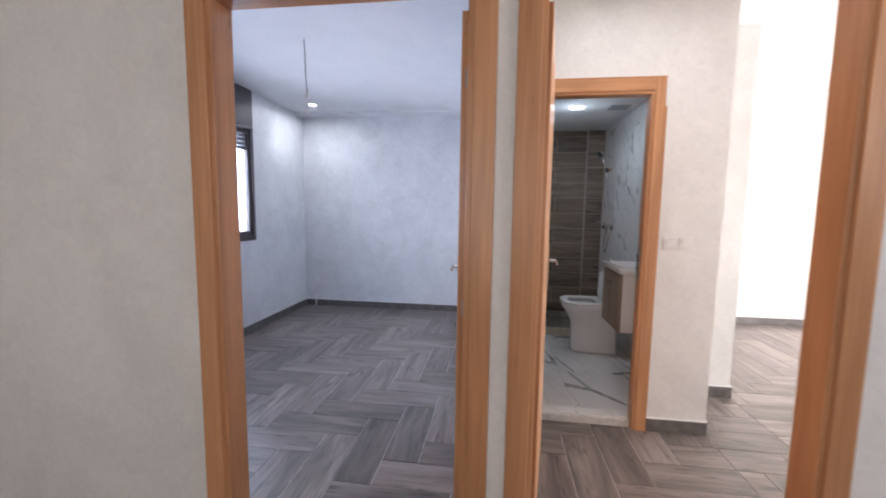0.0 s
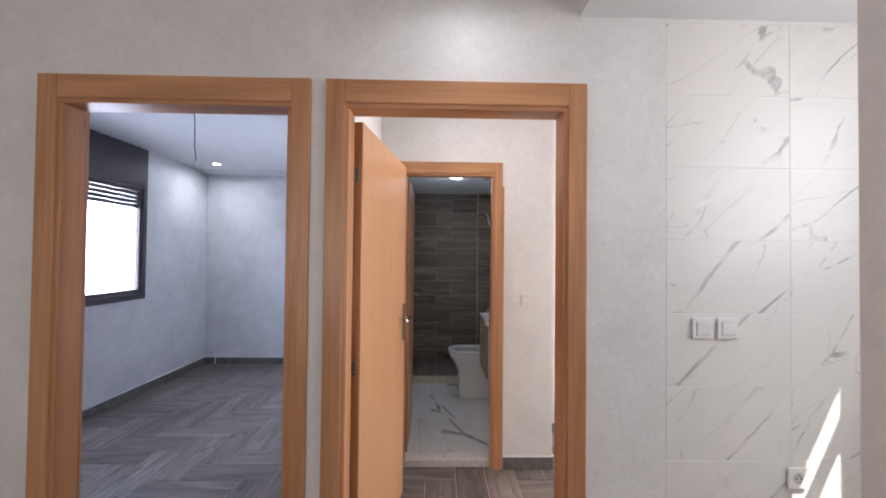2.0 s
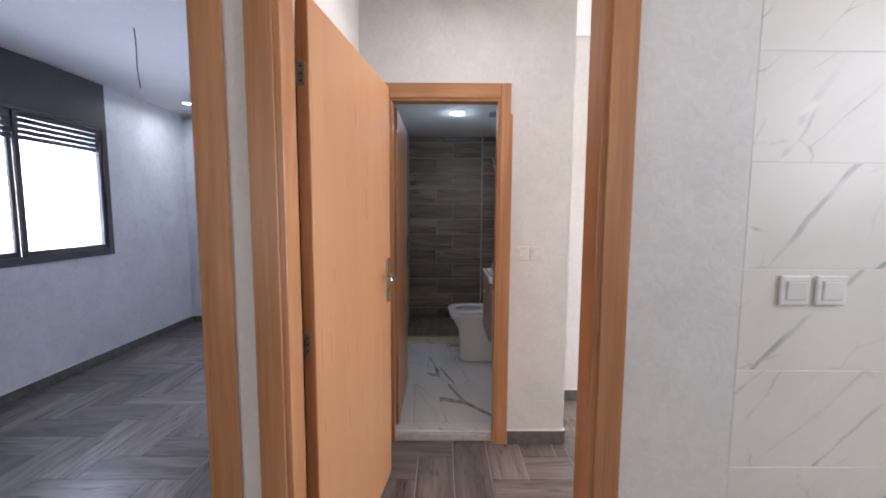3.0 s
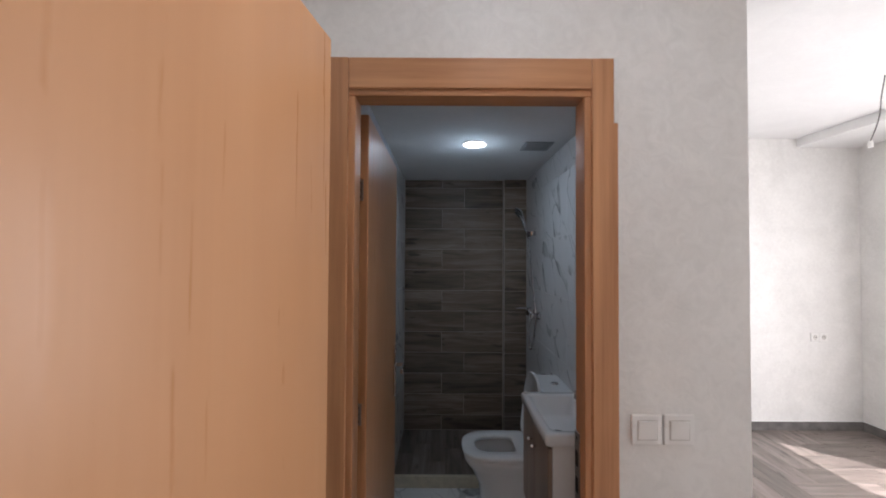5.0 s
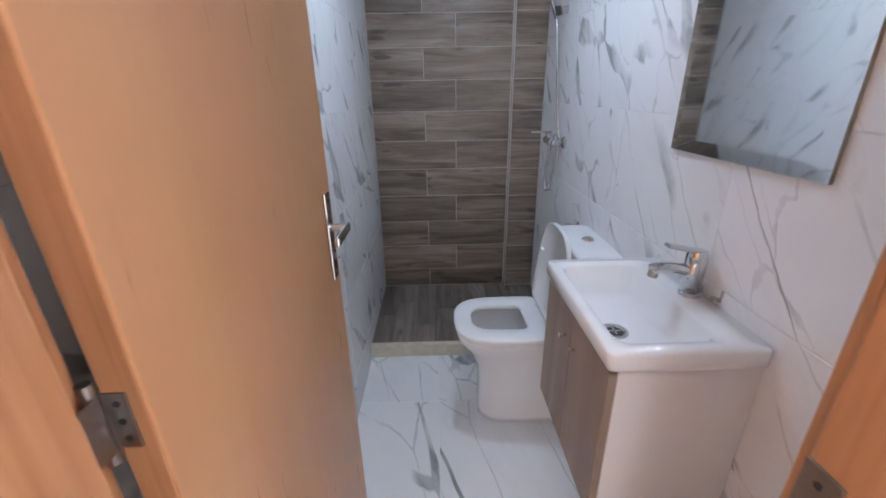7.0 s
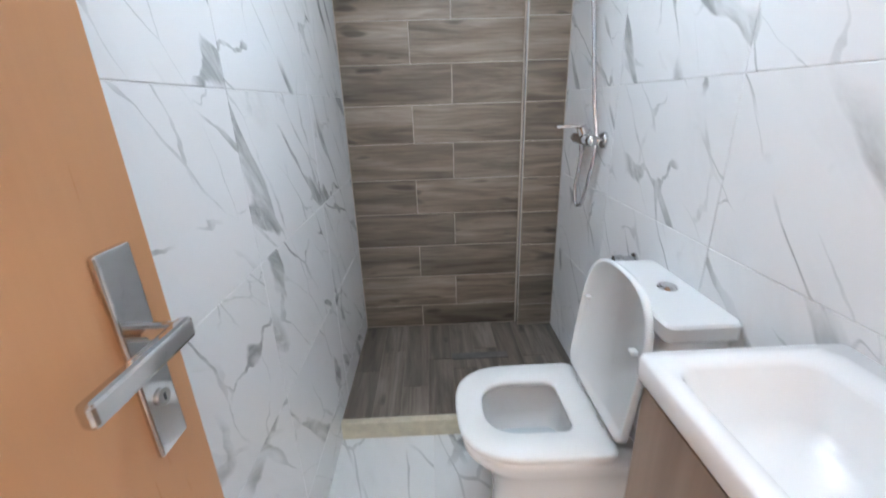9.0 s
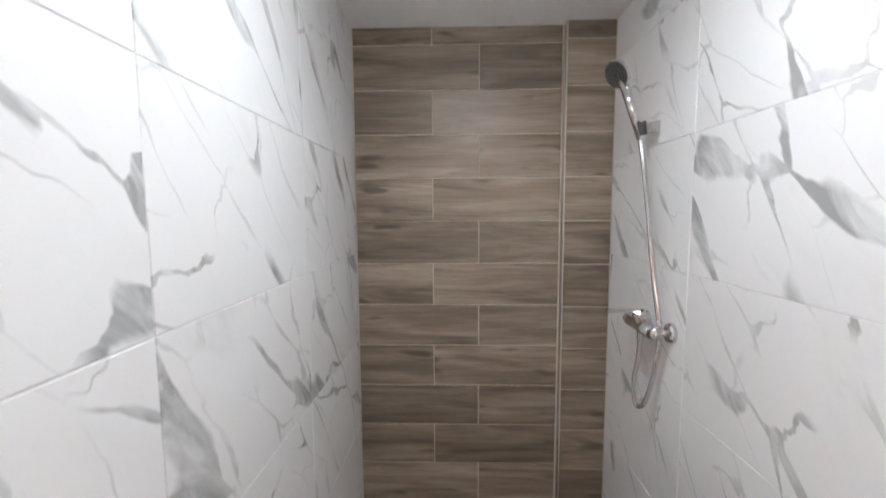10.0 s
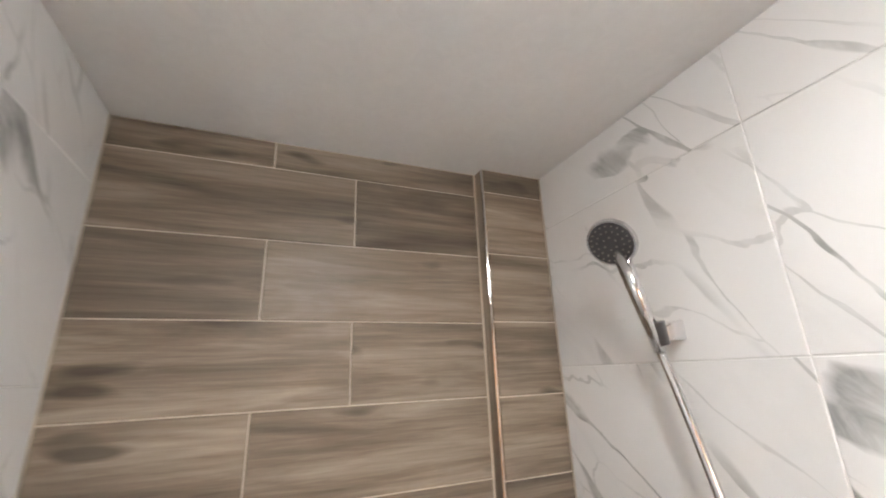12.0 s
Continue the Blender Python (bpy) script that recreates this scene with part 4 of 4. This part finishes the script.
WEST = Matrix(((0, 0, 1, 0.405), (1, 0, 0, 0), (0, 1, 0, 0), (0, 0, 0, 1)))
EAST = Matrix(((0, 0, -1, 1.482), (-1, 0, 0, 0), (0, 1, 0, 0), (0, 0, 0, 1)))
SOUTH = Matrix(((1, 0, 0, 0), (0, 0, -1, 1.6209), (0, 1, 0, 0), (0, 0, 0, 1)))
FRONT = Matrix(((-1, 0, 0, 0), (0, 0, 1, 2.9415), (0, 1, 0, 0), (0, 0, 0, 1)))
tile_wall("wall_bathroom_west_tiles", "white marble-look porcelain tiles with grey veins", WEST, 2.957, 5.305, 0.04, BATH_TOP - 0.001, 0.575, 0.3775, 4.152, 1.365, 0.013, MARBLE, GROUT_WHITE, 0.0018)
tile_wall("wall_bathroom_east_tiles", "white marble-look porcelain tiles with grey veins", EAST, -5.265, -2.957, 0.04, BATH_TOP - 0.001, 0.575, 0.3775, -4.72, 1.365, 0.013, MARBLE, GROUT_WHITE, 0.0018)
tile_wall("wall_kitchen_tiles", "cream marble-look porcelain kitchen tiles", SOUTH, 1.61, 2.749, 0.0, 2.404, 0.49, 0.282, 2.1, 1.257, 0.012, MARBLE_KITCHEN, GROUT_WHITE, 0.003)
BF = Matrix(((1, 0, 0, 0), (0, 1, 0, 0), (0, 0, 1, BATH_Z - 0.010), (0, 0, 0, 1)))
tile_wall("floor_bathroom_tiles", "white marble-look porcelain floor tiles", BF, 0.418, 1.469, 2.92, KERB_Y - 0.001, 0.60, 0.60, 0.79, 4.20, 0.010, MARBLE_FLOOR, GROUT_WHITE, 0.0022, "floor")
# plank rows of the shower wall
BACK = Matrix(((1, 0, 0, 0), (0, 0, -1, 5.3185), (0, 1, 0, 0), (0, 0, 0, 1)))
CH = Matrix(((1, 0, 0, 0), (0, 0, -1, 5.279), (0, 1, 0, 0), (0, 0, 0, 1)))
ROW, FIRST = 0.1785, 0.2505
for k in range(-1, 12):
    z0, z1 = max(FIRST + k * ROW, SHOWER_Z), min(FIRST + (k + 1) * ROW, BATH_TOP - 0.001)
    joint = 0.935 if k % 2 == 0 else 0.742
    for a, b2 in ((BX0, joint), (joint, 1.2705)):
        lay("plank_tile", bath_back, BACK @ pose((a + b2) / 2, (z0 + z1) / 2, rng.uniform(0, 0.001)), b2 - a - 0.0035, z1 - z0 - 0.0035, 0.0135, WALL_WOOD, 0.0015)
    lay("plank_tile", chase, CH @ pose((1.2795 + BX1) / 2, (z0 + z1) / 2, 0), BX1 - 1.2795 - 0.003, z1 - z0 - 0.0035, 0.0135, WALL_WOOD, 0.0015)
# shower floor planks, running away from the kerb
x, k = BX0, 0
sf = tagged(new("floor_shower"), "wood-look ceramic plank floor of the shower", "floor", kind="structure")
while x < BX1 - 0.01:
    x1 = min(x + 0.1181, BX1)
    ys = [KERB_Y + 0.031, KERB_Y + 0.031 + (0.30, 0.46, 0.18, 0.38)[k % 4], 5.305]
    for a, b2 in zip(ys, ys[1:]):
        lay("plank_tile", sf, pose((x + x1) / 2, (a + b2) / 2, SHOWER_Z - 0.009, 0, 0, 90), b2 - a - 0.003, x1 - x - 0.003, 0.009, SHOWER_WOOD)
    x, k = x1, k + 1


def herringbone(name, label, rects, width=0.2, n=3, ox=0.07, oy=0.13, top=0.0):
    """Planks laid square to the walls in a herringbone, cut at the edges of the room."""
    fl = tagged(new(name), label, "floor", kind="structure")
    for x0, x1, y0, y1 in rects:
        i0, i1 = math.floor((x0 - ox) / width) - n, math.ceil((x1 - ox) / width) + n
        j0, j1 = math.floor((y0 - oy) / width) - n, math.ceil((y1 - oy) / width) + n
        for i in range(i0, i1):
            for j in range(j0, j1):
                r = (i - j) % (2 * n)
                if r == 0:
                    a, b2, c, d2, turn = i, i + n, j, j + 1, 0
                elif r == 2 * n - 1:
                    a, b2, c, d2, turn = i, i + 1, j, j + n, 90
                else:
                    continue
                xa, xb = max(ox + a * width, x0), min(ox + b2 * width, x1)
                ya, yb = max(oy + c * width, y0), min(oy + d2 * width, y1)
                if xb - xa < 0.015 or yb - ya < 0.015:
                    continue
                lx, ly = (xb - xa, yb - ya) if not turn else (yb - ya, xb - xa)
                lay("plank_tile", fl, pose((xa + xb) / 2, (ya + yb) / 2, top - 0.011 - rng.uniform(0, 0.0006), 0, 0, turn + rng.choice((0, 180))), lx - 0.003, ly - 0.003, 0.011, FLOOR_WOOD)
    return fl


herringbone("floor_bedroom", "dark grey-brown wood-look ceramic herringbone floor", [(BED_W, BED_E - 0.012, 1.75, BED_N), (D1[0], D1[1], 1.61, 1.75)])
herringbone("floor_hall", "grey-brown wood-look ceramic herringbone floor", [(0.335, 1.545, 1.75, 2.865), (D2[0], D2[1], 1.61, 1.75), (D3[0], D3[1], 2.865, 2.893), (1.545, 1.98, 1.75, 3.43), (1.98, LIV_E, 1.75, LIV_N)])
herringbone("floor_entry", "grey-brown wood-look ceramic herringbone floor", [(-1.8, 1.56, -1.7, 1.61), (1.56, 2.75, -1.7, 1.598)])
